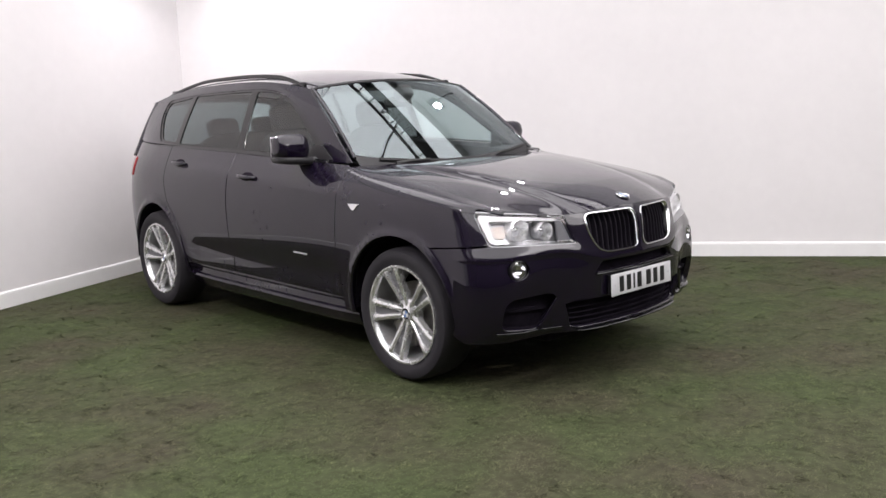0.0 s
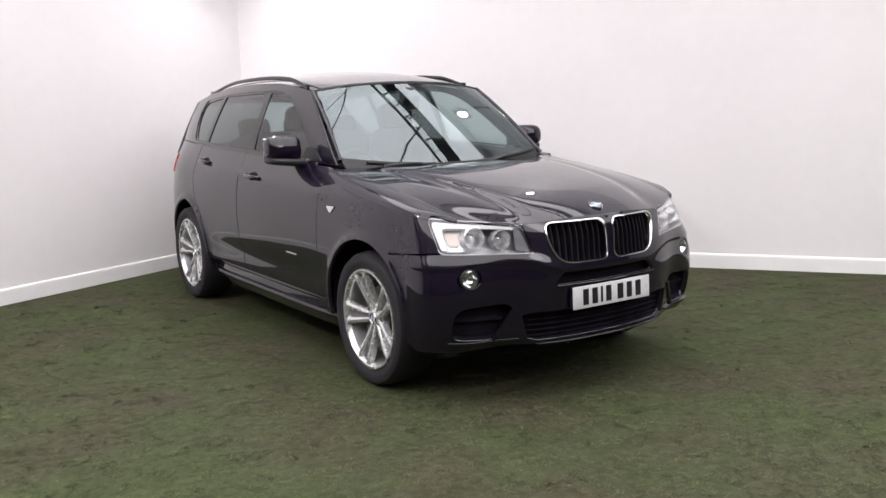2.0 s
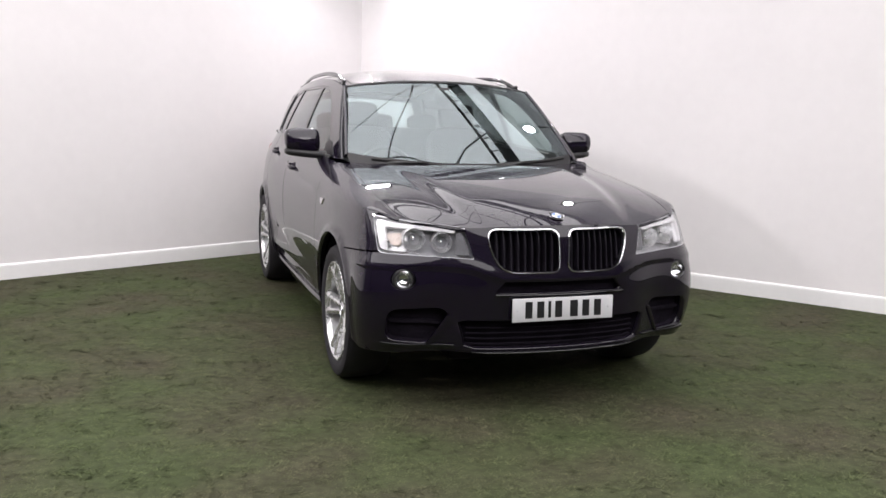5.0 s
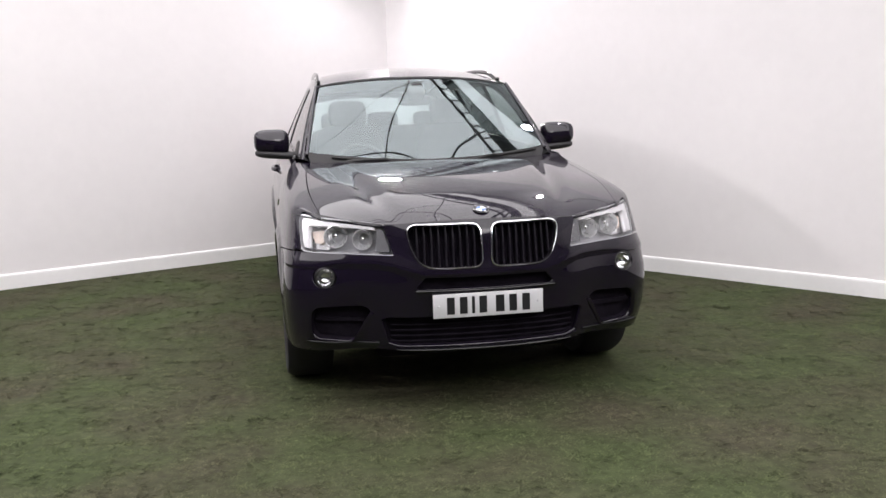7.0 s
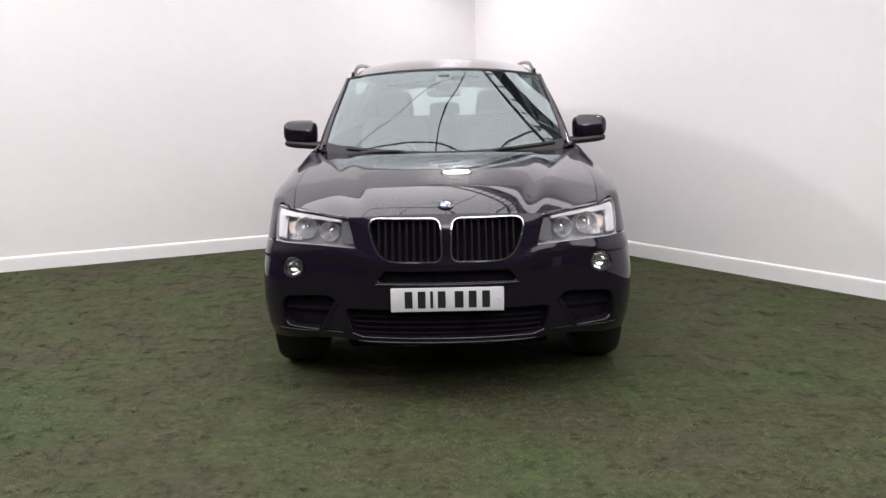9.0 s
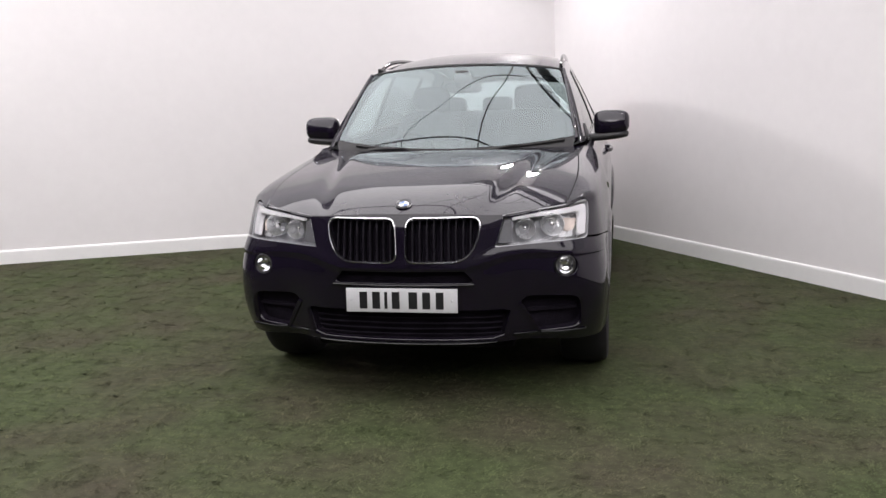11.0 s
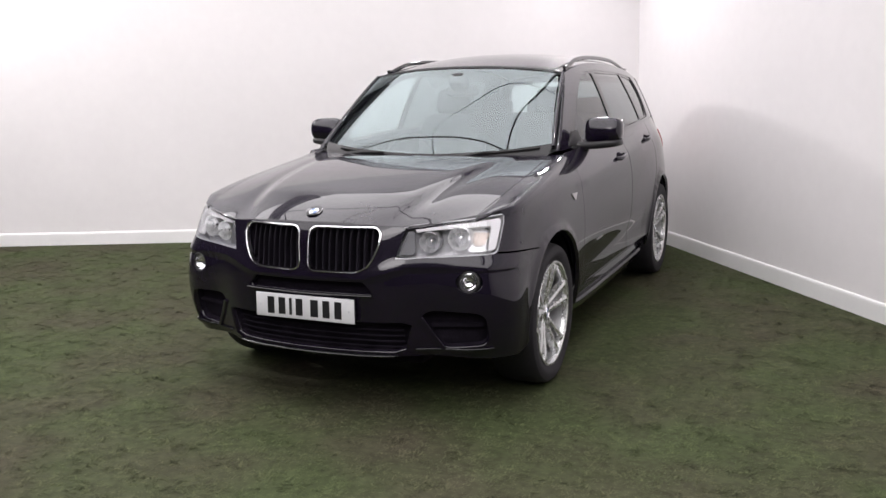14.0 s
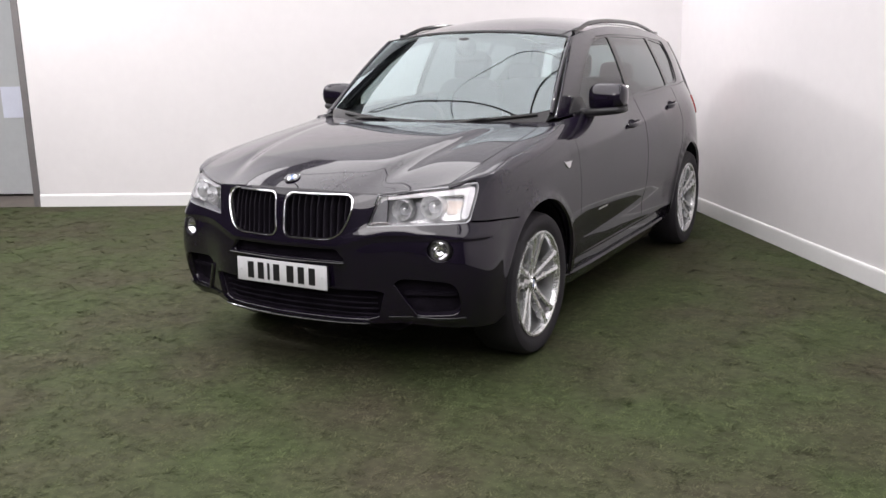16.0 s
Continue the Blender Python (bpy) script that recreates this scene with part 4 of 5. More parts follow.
    add_lathe(bm, [(0.0405, -0.02), (0.0405, 0.005), (0.044, 0.008), (0.049, 0.005), (0.052, -0.02)], 32, at)
    part("fog_bezel", bm, PLASTIC, fog)
    bm = bmesh.new()
    add_lathe(bm, [(0.040, 0.005), (0.028, 0.010), (0.014, 0.0125), (0.0, 0.013)], 28, at)
    part("fog_lens", bm, LENS, fog).visible_shadow = False

slot = recess(shell, SLOT, 0.05, "upper_air_slot", LINER, car)
intake = recess(shell, INTAKE, 0.06, "lower_air_intake", LINER, car)
for z in (0.340, 0.366, 0.392, 0.418, 0.444):
    bm = bmesh.new()
    add_tube(bm, [(x, float(shell(np.sign(x) * s_at_x(abs(x), z), z)[1]) + 0.045, z) for x in np.linspace(-0.44, 0.44, 23)], 0.005, 6)
    part("intake_bar", bm, LINER, intake)
bm = bmesh.new()
add_tube(bm, [(x, float(shell(np.sign(x) * s_at_x(abs(x), 0.588), 0.588)[1]) - 0.006, 0.586) for x in np.linspace(-0.33, 0.33, 31)], 0.008, 8, squash=0.5)
part("slot_ledge", bm, GLOSS, car)
bm = bmesh.new()
rings = []
for x in np.linspace(-0.425, 0.425, 41):
    y0 = float(shell(np.sign(x) * s_at_x(abs(x), 0.31), 0.31)[1])
    e = 1 - 0.5 * (abs(x) / 0.425) ** 8
    rings.append([bm.verts.new((x, y0 + dy, 0.312 + dz * e)) for dy, dz in ((0.05, 0.004), (0.002, 0.002), (-0.010, -0.003), (-0.012, -0.006), (-0.008, -0.012), (0.05, -0.030))])
for a, b in zip(rings, rings[1:]):
    for i in range(6):
        bm.faces.new((a[i], a[(i + 1) % 6], b[(i + 1) % 6], b[i]))
bm.faces.new(rings[0])
bm.faces.new(rings[-1])
bmesh.ops.recalc_face_normals(bm, faces=bm.faces)
part("front_splitter", bm, GLOSS, car)

# number plate: white, its seven characters as plain bars
bm = bmesh.new()
add_box(bm, (0.52, 0.006, 0.111), Matrix.Translation((0, -2.276, 0.517)) @ Matrix.Rotation(radians(-2), 4, "X"), 0.0025)
plate = part("number_plate", bm, PLATE, car, "white number plate with seven black bars")
bm = bmesh.new()
add_box(bm, (0.50, 0.03, 0.10), Matrix.Translation((0, -2.258, 0.517)), 0.006)
part("plate_holder", bm, PLASTIC, plate)
for x, wd in ((-0.178, 0.036), (-0.118, 0.036), (-0.072, 0.014), (-0.026, 0.036), (0.054, 0.040), (0.116, 0.036), (0.178, 0.036)):
    bm = bmesh.new()
    add_box(bm, (wd, 0.0016, 0.078), Matrix.Translation((x, -2.2794, 0.517)) @ Matrix.Rotation(radians(-2), 4, "X"))
    part("plate_bar", bm, INK, plate, smooth=False)
for x in (-0.235, 0.235):
    bm = bmesh.new()
    add_lathe(bm, [(0.0, 0.002), (0.004, 0.0015), (0.006, 0.0)], 10, Matrix.Translation((x, -2.279, 0.517)) @ Matrix.Rotation(radians(90), 4, "X"))
    part("plate_screw_cap", bm, WHITE_ENAMEL, plate)
p = hood(0.0, 0.055)
n = normals_of(hood, np.array([(0.0, 0.055)]))[0]
emblem(car, Matrix.Translation(Vector(p) + Vector(n) * 0.004) @ Vector(n).to_track_quat("Z", "Y").to_matrix().to_4x4(), 0.037)

# ---- mirrors, handles, rails, wipers, badges ----
for sgn in (1, -1):
    mirror_thing = new("wing_mirror")
    mirror_thing.parent = car
    bm = bmesh.new()
    bmesh.ops.create_uvsphere(bm, u_segments=32, v_segments=20, radius=1.0)
    for v in bm.verts:
        c = v.co
        q = Vector([math.copysign(abs(k) ** 0.55, k) for k in c])
        taper = 1 - 0.10 * q.x
        v.co = Vector((sgn * (0.926 + 0.108 * q.x), -0.47 + (0.085 if q.y < 0 else 0.045) * q.y * (1 - 0.22 * max(0.0, q.z) - 0.1 * max(0.0, -q.z)), 1.219 + 0.077 * q.z * taper + 0.006 * q.x))
    if sgn < 0:
        bmesh.ops.reverse_faces(bm, faces=bm.faces)
    part("mirror_cap", bm, PAINT, mirror_thing)
    bm = bmesh.new()
    bmesh.ops.create_uvsphere(bm, u_segments=28, v_segments=12, radius=1.0)
    for v in bm.verts:
        q = Vector([math.copysign(abs(k) ** 0.6, k) for k in v.co])
        v.co = Vector((sgn * (0.893 + 0.138 * q.x), -0.47 + 0.080 * q.y, 1.140 + 0.026 * q.z + 0.012 * q.x))
    if sgn < 0:
        bmesh.ops.reverse_faces(bm, faces=bm.faces)
    part("mirror_base", bm, PLASTIC, mirror_thing)
    bm = bmesh.new()
    add_box(bm, (0.185, 0.004, 0.118), Matrix.Translation((sgn * 0.928, -0.424, 1.22)), 0.0015)
    part("mirror_glass", bm, CHROME, mirror_thing)
    bm = bmesh.new()
    add_tube(bm, [(sgn * 0.74, -0.53, 1.135), (sgn * 0.80, -0.51, 1.136), (sgn * 0.86, -0.49, 1.140)], [0.045, 0.035, 0.028], 12, squash=0.6)
    part("mirror_arm", bm, PLASTIC, mirror_thing)
    cut_panel("mirror_sail", side, rounded([(-0.70, 1.135), (-0.45, 1.145), (-0.47, 1.22), (-0.56, 1.225)], 0.02, 4), PLASTIC, mirror_thing, step=0.03, lift=0.004, depth=0.012, mirror=sgn < 0)

    for y, z, door in ((0.085, 1.022, "front"), (1.055, 1.078, "rear")):
        s = y + SIDE0
        pts = []
        for k in np.linspace(-1, 1, 13):
            p = shell(s + 0.105 * k, z + 0.006 * k)
            lift = 0.030 * (1 - abs(k) ** 3.5)
            pts.append((sgn * (p[0] + lift), p[1], p[2]))
        handle = new("door_handle")
        handle.parent = car
        bm = bmesh.new()
        add_tube(bm, pts, [0.012] + [0.0145] * 11 + [0.012], 10, squash=0.95, side=Vector((1, 0, 0)))
        part("grip", bm, PAINT, handle)
        # flat dark patch on the door, coloured for the shade of the grip's hollow
        cup = [(s + 0.07 * math.cos(t), z + 0.026 * math.sin(t)) for t in np.linspace(0, 2 * math.pi, 20, endpoint=False)]
        cut_panel("handle_cup_shade", shell, cup, LINER, handle, step=0.03, gap=0, lift=0.0016, depth=0.002, mirror=sgn < 0)

    rail = new("roof_rail")
    rail.parent = car
    ys = np.linspace(-0.20, 1.72, 30)
    pts = []
    for y in ys:
        e = side(y, ROOF_EDGE_Z(y))
        u = (y + 0.20) / 1.92
        up = 0.034 * min(1, u / 0.13) ** 0.8 * min(1, (1 - u) / 0.30) ** 0.9
        pts.append((sgn * (e[0] - 0.02), y, float(e[2]) + up - 0.004))
    bm = bmesh.new()
    add_tube(bm, pts, [0.011 - 0.003 * (k / 29) ** 3 for k in range(30)], 10, squash=1.25)
    part("rail_bar", bm, GLOSS, rail)
    for y in (-0.14, 1.60):
        e = side(y, ROOF_EDGE_Z(y))
        bm = bmesh.new()
        add_box(bm, (0.024, 0.14, 0.024), Matrix.Translation((sgn * (e[0] - 0.02), y, float(e[2]) + 0.006)), 0.010)
        part("rail_foot", bm, GLOSS, rail)

    badge = new("fender_badge")
    badge.parent = car
    s, z = -1.04 + SIDE0, 0.905
    cut_panel("badge_plate", shell, [(s + 0.050, z + 0.014), (s - 0.05, z + 0.016), (s - 0.010, z - 0.020), (s + 0.012, z - 0.016)], CHROME, badge, step=0.02, gap=0, lift=0.005, depth=0.006, mirror=sgn < 0)
    s, z = -0.50 + SIDE0, 0.595
    cut_panel("door_lettering", shell, [(s - 0.072, z - 0.004), (s + 0.072, z - 0.004), (s + 0.072, z + 0.004), (s - 0.072, z + 0.004)], GUIDE, car, step=0.03, gap=0, lift=0.003, depth=0.003, mirror=sgn < 0, label="small silver lettering as a bar")
    cut_panel("belt_trim", shell, [(y + SIDE0, float(BELT_Z(y)) - 0.004) for y in np.linspace(-0.66, 1.56, 24)] + [(y + SIDE0, float(BELT_Z(y)) + 0.014) for y in np.linspace(1.56, -0.66, 24)], GLOSS, car, step=0.04, gap=0, lift=0.004, depth=0.012, mirror=sgn < 0)

bm = bmesh.new()
rings = []
for a in np.linspace(-1, 1, 33):
    h, w = Vector(hood(a * 0.97, 1.0)), Vector(screen(a, 0.05))
    rings.append([bm.verts.new(v) for v in (h + Vector((0, -0.03, -0.035)), h + Vector((0, 0.012, -0.022)), h.lerp(w, 0.5) + Vector((0, 0, -0.012)), w + Vector((0, -0.004, 0.004)), w + Vector((0, 0.03, -0.03)))])
for a, b in zip(rings, rings[1:]):
    for i in range(4):
        bm.faces.new((a[i], a[i + 1], b[i + 1], b[i]))
bmesh.ops.recalc_face_normals(bm, faces=bm.faces)
part("cowl_panel", bm, PLASTIC, car)
for a0, a1, v1 in ((0.10, 0.90, 0.075), (-0.80, 0.02, 0.085)):
    wiper = new("wiper")
    wiper.parent = car
    pts = []
    for k in np.linspace(0, 1, 14):
        p = screen(a0 + (a1 - a0) * k, 0.022 + 0.008 * math.sin(k * 3))
        n = normals_of(screen, np.array([(a0 + (a1 - a0) * k, 0.075)]))[0]
        pts.append(Vector(p) + Vector(n) * 0.009)
    bm = bmesh.new()
    add_tube(bm, pts, 0.008, 6, squash=1.3)
    part("wiper_blade", bm, SEAL, wiper)
    foot = Vector(screen(a0 + 0.12, 0.0)) + Vector((0, -0.01, 0.0))
    bm = bmesh.new()
    add_tube(bm, [foot, foot.lerp(pts[7], 0.4) + Vector((0, -0.012, 0.008)), pts[7] + Vector((0, -0.006, 0.008))], [0.012, 0.010, 0.006], 8)
    part("wiper_arm", bm, SEAL, wiper)
for a, b, v in ((-0.985, 0.985, 0.985),):
    bm = bmesh.new()
    add_tube(bm, [Vector(screen(k, v)) + Vector((0, -0.002, 0.0)) for k in np.linspace(-0.97, 0.97, 31)], 0.006, 6)
    part("windshield_seal", bm, SEAL, car)
for sgn in (1, -1):
    bm = bmesh.new()
    add_tube(bm, [Vector(screen(sgn * 0.994, v)) for v in np.linspace(0.02, 0.985, 20)], 0.011, 10)
    part("pillar_trim", bm, PAINT, car)

# ---- the cabin ----


def soft_block(name, size, m, mat, parent, power=0.5, label="", n=16):
    """A cushion-like block with well-rounded edges."""
    bm = bmesh.new()
    bmesh.ops.create_uvsphere(bm, u_segments=2 * n, v_segments=n, radius=1.0)
    for v in bm.verts:
        q = Vector([math.copysign(abs(k) ** power, k) for k in v.co])
        v.co = m @ Vector((q.x * size[0] / 2, q.y * size[1] / 2, q.z * size[2] / 2))
    return part(name, bm, mat, parent, label)


def cabin_seat(x, y, w, lean):
    seat = new("cabin_seat")
    seat.parent = car
    soft_block("seat_cushion", (w, 0.52, 0.17), pose(x, y, 0.64, 6), CLOTH, seat, 0.45)
    soft_block("seat_back", (w * 0.95, 0.16, 0.66), pose(x, y + 0.29, 0.97, -lean), CLOTH, seat, 0.45)
    soft_block("head_restraint", (0.27, 0.10, 0.19), pose(x, y + 0.39, 1.37, -lean), CLOTH, seat, 0.5)
    for dx in (-0.06, 0.06):
        bm = bmesh.new()
        add_tube(bm, [(x + dx, y + 0.36, 1.24), (x + dx, y + 0.385, 1.34)], 0.007, 8)
        part("restraint_post", bm, CHROME, seat)


for x in (-0.37, 0.37):
    cabin_seat(x, -0.02, 0.52, 14)
bench = new("rear_bench")
bench.parent = car
soft_block("seat_cushion", (1.25, 0.50, 0.18), pose(0, 0.86, 0.66, 5), CLOTH, bench, 0.4)
soft_block("seat_back", (1.25, 0.15, 0.62), pose(0, 1.16, 0.96, -14), CLOTH, bench, 0.35)
for x in (-0.38, 0.0, 0.38):
    soft_block("head_restraint", (0.25, 0.09, 0.15), pose(x, 1.26, 1.30, -12), CLOTH, bench, 0.5)

# dashboard: a swept section from door to door, with the instrument hood on the driver's side (-x)
bm = bmesh.new()
rings = []
for x in np.linspace(-0.70, 0.70, 36):
    cowl = 0.035 * math.exp(-((x + 0.37) / 0.19) ** 4)
    bow = -0.11 * (1 - (x / 0.7) ** 2)
    rings.append([bm.verts.new((x, y + bow * k, z + cowl * c)) for y, z, k, c in ((-0.90, 1.02, 1, 0), (-0.80, 1.06, 1, 0.2), (-0.66, 1.075, 0.8, 1), (-0.57, 1.06, 0.5, 1), (-0.545, 1.02, 0.4, 0.5), (-0.56, 0.92, 0.3, 0), (-0.53, 0.80, 0.2, 0), (-0.62, 0.62, 0.2, 0), (-0.9, 0.55, 0, 0))])
for a, b in zip(rings, rings[1:]):
    for i in range(8):
        bm.faces.new((a[i], a[i + 1], b[i + 1], b[i]))
bmesh.ops.recalc_face_normals(bm, faces=bm.faces)
part("dashboard", bm, TRIM, car)
steering = new("steering_wheel")
steering.parent = car
at = Matrix.Translation((-0.37, -0.42, 1.0)) @ Matrix.Rotation(radians(66), 4, "X")
bm = bmesh.new()
add_lathe(bm, [(0.19 + 0.016 * math.cos(t), 0.016 * math.sin(t)) for t in np.linspace(0, 2 * math.pi, 12, endpoint=False)], 48, at, closed=True)
part("steering_rim", bm, TRIM, steering)
soft_block("steering_hub", (0.17, 0.15, 0.06), at, TRIM, steering, 0.5)
for a in (0, 180, 270):
    bm = bmesh.new()
    add_tube(bm, [at @ Vector((0.07 * math.cos(radians(a)), 0.07 * math.sin(radians(a)), 0)), at @ Vector((0.185 * math.cos(radians(a)), 0.185 * math.sin(radians(a)), 0))], 0.018, 8, squash=0.5)
    part("steering_spoke", bm, TRIM, steering)
rear_mirror = new("rear_view_mirror")
rear_mirror.parent = car
soft_block("mirror_shell", (0.22, 0.04, 0.065), pose(0, -0.37, 1.455, -12), TRIM, rear_mirror, 0.5)
soft_block("sensor_cover", (0.11, 0.10, 0.09), pose(0, -0.43, 1.51, -35), TRIM, rear_mirror, 0.5)
# headlining, door cards, luggage cover, tailgate lining
cut_panel("headlining", roof, [(-0.86, -0.20), (0.86, -0.20), (0.86, 1.88), (-0.86, 1.88)], HEADLINING, car, step=0.12, lift=-0.03, depth=0.004, stretch=(0.62, 1.0))
for sgn in (1, -1):
    bm = bmesh.new()
    rings = []
    for y in np.linspace(-0.86, 1.9, 24):
        e = SIDE_FOOT(y)
        rings.append([bm.verts.new((sgn * x, y, z)) for x, z in ((float(e) - 0.012, float(BELT_Z(y)) + 0.006), (float(e) - 0.06, float(BELT_Z(y)) - 0.015), (float(e) - 0.09, 1.02), (0.72, 0.9), (0.70, 0.40))])
    for a, b in zip(rings, rings[1:]):
        for i in range(4):
            bm.faces.new((a[i], a[i + 1], b[i + 1], b[i]))
    part("door_card", bm, TRIM, car)
bm = bmesh.new()
add_box(bm, (1.30, 0.82, 0.03), Matrix.Translation((0, 1.66, 1.02)), 0.01)
part("luggage_cover", bm, TRIM, car)
bm = bmesh.new()
add_box(bm, (1.36, 2.9, 0.04), Matrix.Translation((0, 0.45, 0.42)), 0.01)
part("cabin_floor", bm, TRIM, car)

# ---- the room ----


def slab(name, a, b, height, thick, mat, label, z0=0.0, inward=1.0, category="wall"):
    """A wall from a to b, its room face on that line, thick behind it."""
    d = (b - a)
    ln = d.length
    d = d.normalized()
    n = Vector((-d.y, d.x, 0)) * inward
    bm = bmesh.new()
    m = Matrix.Translation((a + b) / 2 - n * thick / 2 + Vector((0, 0, z0 + height / 2))) @ Matrix.Rotation(math.atan2(d.y, d.x), 4, "Z")
    add_box(bm, (ln, thick, height), m)
    ob = part(name, bm, mat, None, smooth=False)
    return tagged(ob, label, category, kind="structure")


def skirting(a, b, inward, label):
    """A skirting board with a rounded top, along the foot of a wall."""
    d = (b - a).normalized()
    n = Vector((-d.y, d.x, 0)) * inward
    sec = ((0.001, 0.0), (0.016, 0.0), (0.016, 0.105), (0.014, 0.118), (0.009, 0.125), (0.001, 0.127))
    bm = bmesh.new()
    rings = [[bm.verts.new(p + n * o + Vector((0, 0, z))) for o, z in sec] for p in (a, b)]
    for i in range(6):
        bm.faces.new((rings[0][i], rings[0][(i + 1) % 6], rings[1][(i + 1) % 6], rings[1][i]))
    bm.faces.new(rings[0])
    bm.faces.new(rings[1])
    bmesh.ops.recalc_face_normals(bm, faces=bm.faces)
    return tagged(part("baseboard", bm, BOARD, None, smooth=False), label, "skirting board", kind="structure")


END_L = CORNER + ALONG_L * LEN_L
END_R = CORNER + ALONG_R * LEN_R
slab("wall_left", CORNER - ALONG_L * 0.2, END_L, WALL_H, 0.2, WALL, "white painted studio wall behind the car", inward=1.0)
slab("wall_right", CORNER - ALONG_R * 0.2, END_R, WALL_H, 0.2, WALL, "white painted studio wall beside the car", inward=-1.0)
skirting(CORNER, END_L, 1.0, "white gloss skirting board along the wall")
skirting(CORNER, END_R, -1.0, "white gloss skirting board along the wall")

DEBRIS = Vector((-3.66, 1.42, 0.014))
# opening at the end of the left wall: jamb, a grey door set back behind it, bare floor
NORM_L = Vector((-ALONG_L.y, ALONG_L.x, 0))  # into the room
bm = bmesh.new()
yaw = math.atan2(ALONG_L.y, ALONG_L.x)
add_box(bm, (0.07, 0.30, 2.9), Matrix.Translation(END_L + ALONG_L * 0.037 - NORM_L * 0.14 + Vector((0, 0, 1.45))) @ Matrix.Rotation(yaw, 4, "Z"), 0.004)
tagged(part("door_jamb", bm, JAMB, None, smooth=False), "dark grey door jamb at the wall's end", "door jamb", kind="structure")
back = END_L - NORM_L * 0.85
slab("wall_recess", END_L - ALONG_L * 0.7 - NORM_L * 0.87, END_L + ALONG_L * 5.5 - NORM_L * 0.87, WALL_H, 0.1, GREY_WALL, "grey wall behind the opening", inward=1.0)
door = tagged(new("door_1"), "plain pale grey door with a paper notice", "door", kind="structure")
bm = bmesh.new()
add_box(bm, (1.5, 0.045, 2.25), Matrix.Translation(back + ALONG_L * 0.75 + Vector((0, 0, 1.13))) @ Matrix.Rotation(yaw, 4, "Z"), 0.004)
part("door_leaf", bm, DOOR_GREY, door, smooth=False)
bm = bmesh.new()
add_box(bm, (0.30, 0.002, 0.34), Matrix.Translation(END_L + ALONG_L * 0.62 - NORM_L * 0.822 + Vector((0, 0, 1.03))) @ Matrix.Rotation(yaw, 4, "Z"))
tagged(part("paper_notice", bm, PAPER, None, smooth=False), "white paper notice taped to the grey door", "notice")

bm = bmesh.new()
bmesh.ops.create_icosphere(bm, subdivisions=2, radius=0.014)
for v in bm.verts:
    v.co = Vector((v.co.x * 1.3, v.co.y, v.co.z * 0.9)) * (1 + 0.25 * noise.noise(v.co * 90)) + DEBRIS
tagged(part("debris", bm, BARE_FLOOR, None), "small brown lump lying on the turf by the skirting", "debris")

# the rest of the hall, behind the camera and overhead
A, B = CORNER, END_R
E_ = CORNER + ALONG_L * 13.0
F_ = E_ + ALONG_R * LEN_R
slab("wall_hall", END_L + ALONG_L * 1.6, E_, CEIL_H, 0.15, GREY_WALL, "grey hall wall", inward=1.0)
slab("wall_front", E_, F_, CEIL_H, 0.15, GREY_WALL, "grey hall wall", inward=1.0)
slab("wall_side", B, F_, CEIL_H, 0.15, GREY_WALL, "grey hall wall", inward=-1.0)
slab("wall_upper_left", CORNER - ALONG_L * 0.2 , END_L + ALONG_L * 1.6, CEIL_H - WALL_H, 0.12, UPPER_WALL, "grey wall above the studio wall", z0=WALL_H)
slab("wall_upper_right", CORNER - ALONG_R * 0.2, END_R, CEIL_H - WALL_H, 0.12, UPPER_WALL, "grey wall above the studio wall", z0=WALL_H, inward=-1.0)


def sheet(name, corners, z, mat, label, thick=0.1, category="floor"):
    bm = bmesh.new()
    low = [bm.verts.new((p.x, p.y, z)) for p in corners]
    up = [bm.verts.new((p.x, p.y, z + thick)) for p in corners]
    bm.faces.new(low)
    bm.faces.new(up)
    for i in range(4):
        j = (i + 1) % 4
        bm.faces.new((low[i], low[j], up[j], up[i]))
    bmesh.ops.recalc_face_normals(bm, faces=bm.faces)
    return tagged(part(name, bm, mat, None, smooth=False), label, category, kind="structure")


big = 1.2
sheet("ceiling", [A - (ALONG_L + ALONG_R) * big, B + (ALONG_R - ALONG_L) * big, F_ + (ALONG_L + ALONG_R) * big, E_ + (ALONG_L - ALONG_R) * big], CEIL_H, CEILING, "pale roof lining", category="ceiling")
sheet("floor", [A - (ALONG_L + ALONG_R) * big, B + (ALONG_R - ALONG_L) * big, F_ + (ALONG_L + ALONG_R) * big, E_ + (ALONG_L - ALONG_R) * big], -0.12, BARE_FLOOR, "brown bare floor under the turf")
sheet("ground", [A, B, F_, E_], -0.0195, TURF_BACK, "green artificial turf backing", thick=0.0175, category="artificial grass")

# turf fibres: short leaning blades, thick where the camera passes
rng = np.random.default_rng(7)


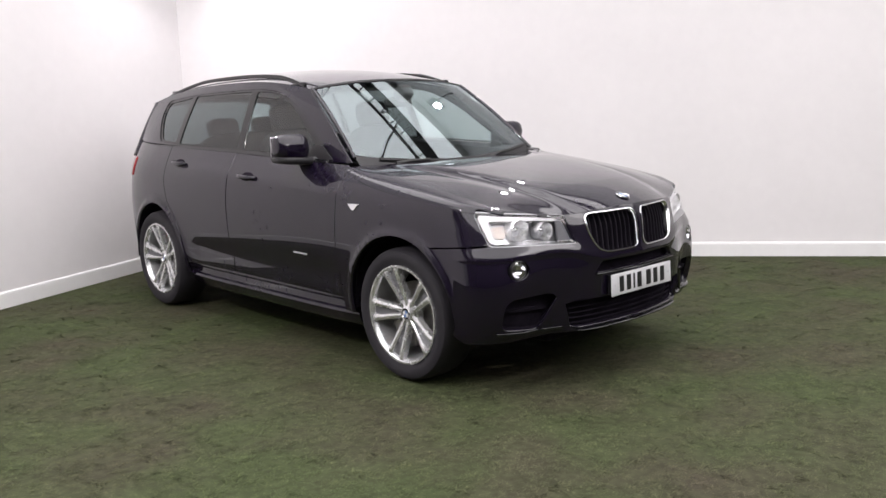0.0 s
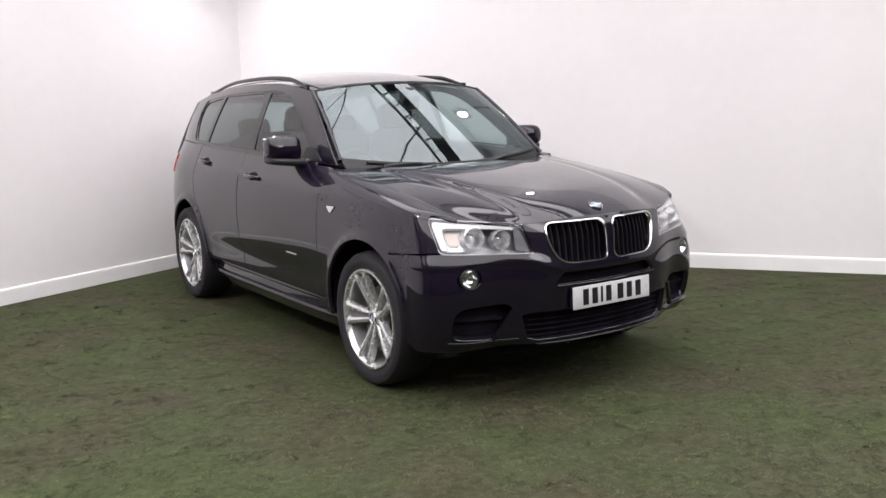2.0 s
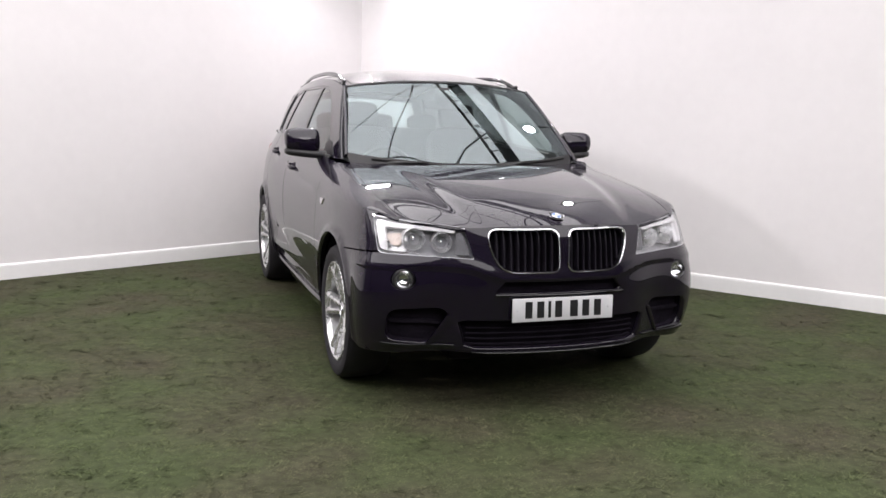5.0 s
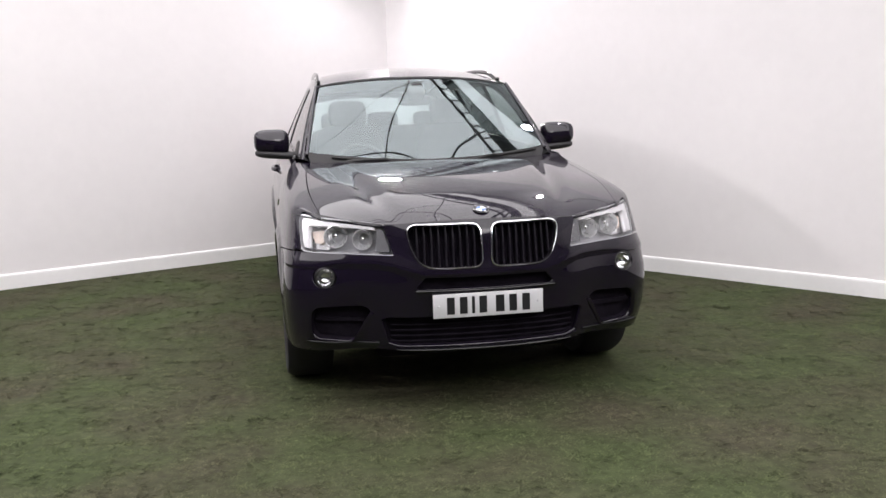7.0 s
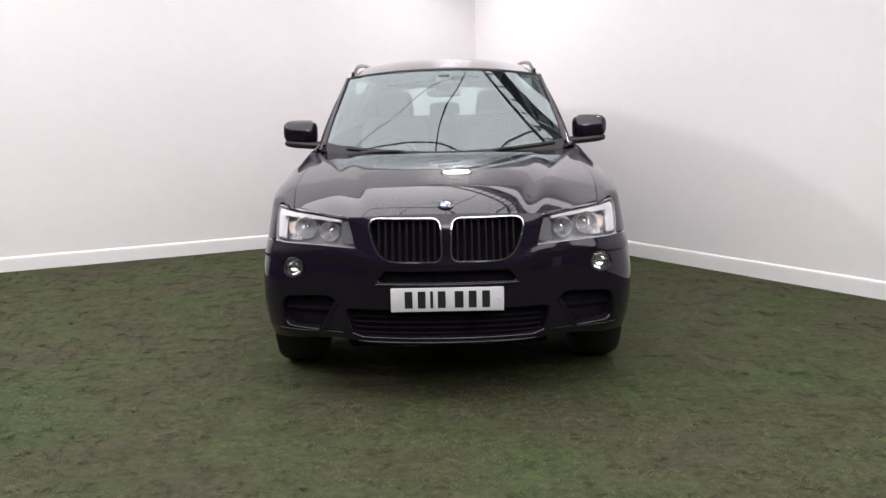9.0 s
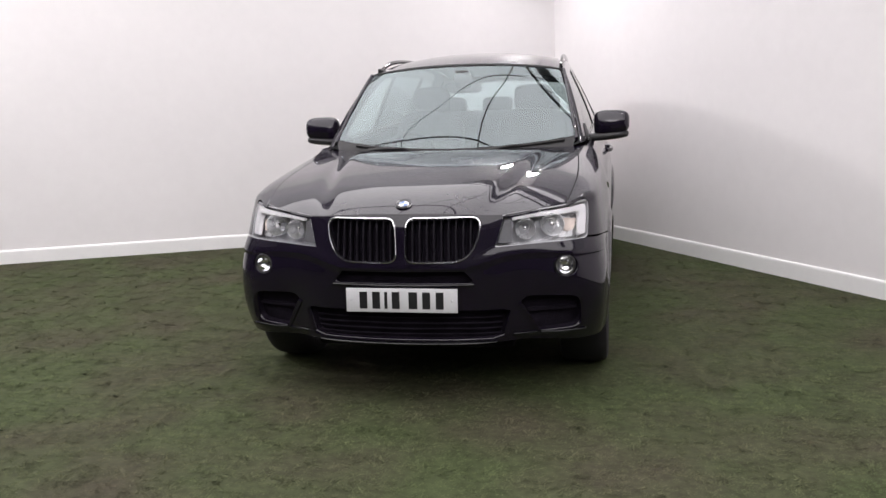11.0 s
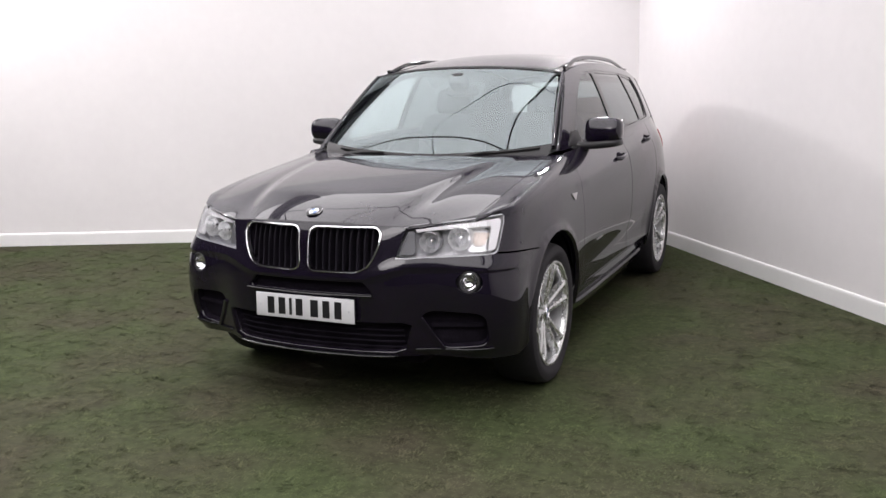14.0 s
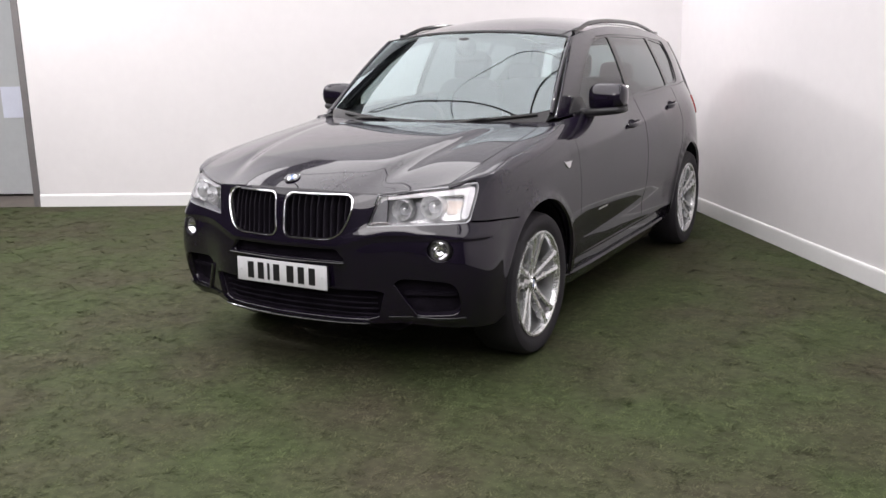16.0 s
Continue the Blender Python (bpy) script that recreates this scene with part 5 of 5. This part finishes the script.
def turf_blades(count, lo_l, hi_l, lo_r, hi_r, height, width):
    l, r = rng.uniform(lo_l, hi_l, count), rng.uniform(lo_r, hi_r, count)
    al, ar = np.array(ALONG_L), np.array(ALONG_R)
    base = np.array(CORNER) + l[:, None] * al + r[:, None] * ar
    base[:, 2] = -0.003
    # tufts: fibres that stand close together lean alike, and some tufts stand taller
    def wave(k):
        a, f, c = rng.uniform(0, 2 * np.pi, 14), k * rng.uniform(0.6, 1.5, 14), rng.uniform(0, 2 * np.pi, 14)
        return sum(np.sin((base[:, 0] * np.cos(a[i]) + base[:, 1] * np.sin(a[i])) * f[i] + c[i]) for i in range(14)) / 2.6
    lean = 1.2 * wave(16.0) + 0.9 * wave(48.0) + rng.normal(0, 1.2, count)
    tall = np.clip(1.0 + 0.14 * wave(30.0) + 0.14 * wave(75.0), 0.5, 1.6)
    ang = lean + np.pi / 2 + rng.uniform(-0.4, 0.4, count)
    h = height * tall * rng.uniform(0.6, 1.25, count)
    w = width * rng.uniform(0.7, 1.3, count)
    off = np.stack([np.cos(ang), np.sin(ang), 0 * ang], 1) * w[:, None] / 2
    tip = base + np.stack([np.cos(lean) * h * 2.0, np.sin(lean) * h * 2.0, h * 0.50 * tall], 1)
    return np.stack([base - off, base + off, tip], 1).reshape(-1, 3)


turf = turf_blades(850000, 0.0, 8.8, 0.0, 10.2, 0.008, 0.0095)
me = bpy.data.meshes.new("turf_fibres")
nv = len(turf)
me.vertices.add(nv)
me.vertices.foreach_set("co", turf.astype(np.float32).ravel())
me.loops.add(nv)
me.loops.foreach_set("vertex_index", np.arange(nv, dtype=np.int32))
me.polygons.add(nv // 3)
me.polygons.foreach_set("loop_start", np.arange(0, nv, 3, dtype=np.int32))
me.update()
me.validate()
me.materials.append(TURF)
tagged(new("turf_fibres", me), "short green and brown artificial grass fibres", "artificial grass", kind="stuff")

# ---- overhead: daylit roof sheets, a curved lattice truss along the right wall, hanging cables, spot housings ----
for i in range(4):
    bm = bmesh.new()
    wide = 3.16 if i == 0 else 2.16
    c = CORNER + ALONG_L * (2.38 + 2.165 * i + (2.16 - wide) / 2) + ALONG_R * 6.6 + Vector((0, 0, CEIL_H - 0.03))
    m = Matrix.Translation(c) @ Matrix(((ALONG_L.x, ALONG_R.x, 0, 0), (ALONG_L.y, ALONG_R.y, 0, 0), (0, 0, 1, 0), (0, 0, 0, 1)))
    add_box(bm, (wide, 13.0, 0.03), m)
    bmesh.ops.recalc_face_normals(bm, faces=bm.faces)
    tagged(part("roof_light_sheet", bm, ROOF_LIGHT, None, smooth=False), "bright daylit roof sheet", "roof light", "roof light sheets", "structure")


def overhead(l, r, z):
    return CORNER + ALONG_L * l + ALONG_R * r + Vector((0, 0, z))


def truss(p0, p1, gap, n, label):
    """A flat lattice girder: two chords side by side with rungs between them."""
    ob = tagged(new("roof_truss"), label, "roof truss")
    across = -ALONG_L * gap
    for off in (Vector(), across):
        bm = bmesh.new()
        add_tube(bm, [p0.lerp(p1, k / 20) + off for k in range(21)], 0.032, 8)
        part("chord", bm, DARK_STEEL, ob)
    for i in range(n):
        a = p0.lerp(p1, (i + 0.5) / n)
        bm = bmesh.new()
        add_tube(bm, [a, a + across], 0.016, 6)
        part("strut", bm, DARK_STEEL, ob)
    return ob


truss(overhead(0.92, -0.1, 4.32), overhead(2.14, 9.8, 4.32), 0.21, 34, "dark steel lattice truss under the roof")
# a solid purlin beside the truss
a, b = overhead(0.56, -0.1, 4.38), overhead(1.78, 9.8, 4.38)
bm = bmesh.new()
add_box(bm, ((b - a).length, 0.20, 0.16), Matrix.Translation((a + b) / 2) @ Matrix.Rotation(math.atan2(b.y - a.y, b.x - a.x), 4, "Z"), 0.01)
tagged(part("roof_beam", bm, DARK_STEEL, None), "dark painted steel beam beside the truss", "roof beam")


def cable(points, radius, label):
    """A cable hung through points given along the two walls."""
    pts = [overhead(*p) for p in points]
    bm = bmesh.new()
    f = [spline(range(len(pts)), [p[k] for p in pts]) for k in range(3)]
    add_tube(bm, [(float(f[0](t)), float(f[1](t)), float(f[2](t))) for t in np.linspace(0, len(pts) - 1, 40)], radius, 6)
    tagged(part("hanging_cable", bm, DARK_STEEL, None), label, "cable")


cable([(1.00, 2.0, 4.40), (1.54, 2.51, 4.3), (2.04, 2.92, 4.3), (2.52, 3.28, 4.3), (3.02, 3.83, 4.3), (3.30, 4.25, 4.4)], 0.012, "black cable slung under the roof sheets")
cable([(1.45, 2.72, 4.36), (2.10, 2.66, 4.3), (2.60, 2.72, 4.3), (2.92, 2.82, 4.3), (3.30, 2.91, 4.3), (3.70, 2.98, 4.3), (4.00, 3.20, 4.3), (4.20, 3.55, 4.4)], 0.009, "thin black cable slung under the roof sheets")
cable([(4.95, 2.45, 4.45), (4.60, 2.65, 3.3), (4.30, 2.88, 3.0), (3.90, 3.10, 3.0), (3.62, 3.30, 3.0), (3.32, 3.50, 3.0), (3.05, 3.68, 3.0), (2.85, 3.90, 3.05), (2.75, 4.3, 3.4), (2.7, 4.8, 4.45)], 0.012, "thick black cable hung from the roof sheets")
cable([(1.42, 3.82, 4.28), (1.46, 3.86, 3.75), (1.58, 3.90, 3.45), (1.78, 3.95, 3.4), (1.96, 4.02, 3.4), (2.18, 4.10, 3.4), (2.40, 4.28, 3.5), (2.6, 4.6, 4.4)], 0.017, "thick black cable looped from the roof truss")
# a wide dark panel added across the roof by the other wall, to darken the windscreen's edge reflection
a, b = overhead(4.15, 0.10, 4.40), overhead(6.70, 2.75, 4.40)
bm = bmesh.new()
add_box(bm, ((b - a).length, 0.55, 0.22), Matrix.Translation((a + b) / 2) @ Matrix.Rotation(math.atan2(b.y - a.y, b.x - a.x), 4, "Z"), 0.02)
tagged(part("dark_reflection_panel", bm, DARK_STEEL, None), "unseen dark panel added under the roof for the windscreen's edge reflection", "air duct")
for eye, target, w, h, power in LAMPS[2:]:
    m = look(eye, target)
    bm = bmesh.new()
    add_box(bm, (w + 0.06, h + 0.06, 0.10), m @ Matrix.Translation((0, 0, 0.056)), 0.01)
    back_end = m @ Vector((0, 0, 0.1))
    out = Vector((ALONG_R.y, -ALONG_R.x, 0))
    reach = (back_end - CORNER).dot(out)
    add_tube(bm, [back_end, back_end - out * reach + Vector((0, 0, 0.1))], 0.012, 8)
    tagged(part("spot_housing", bm, DARK_STEEL, None), "dark floodlight hung above the wall", "floodlight", "floodlights")
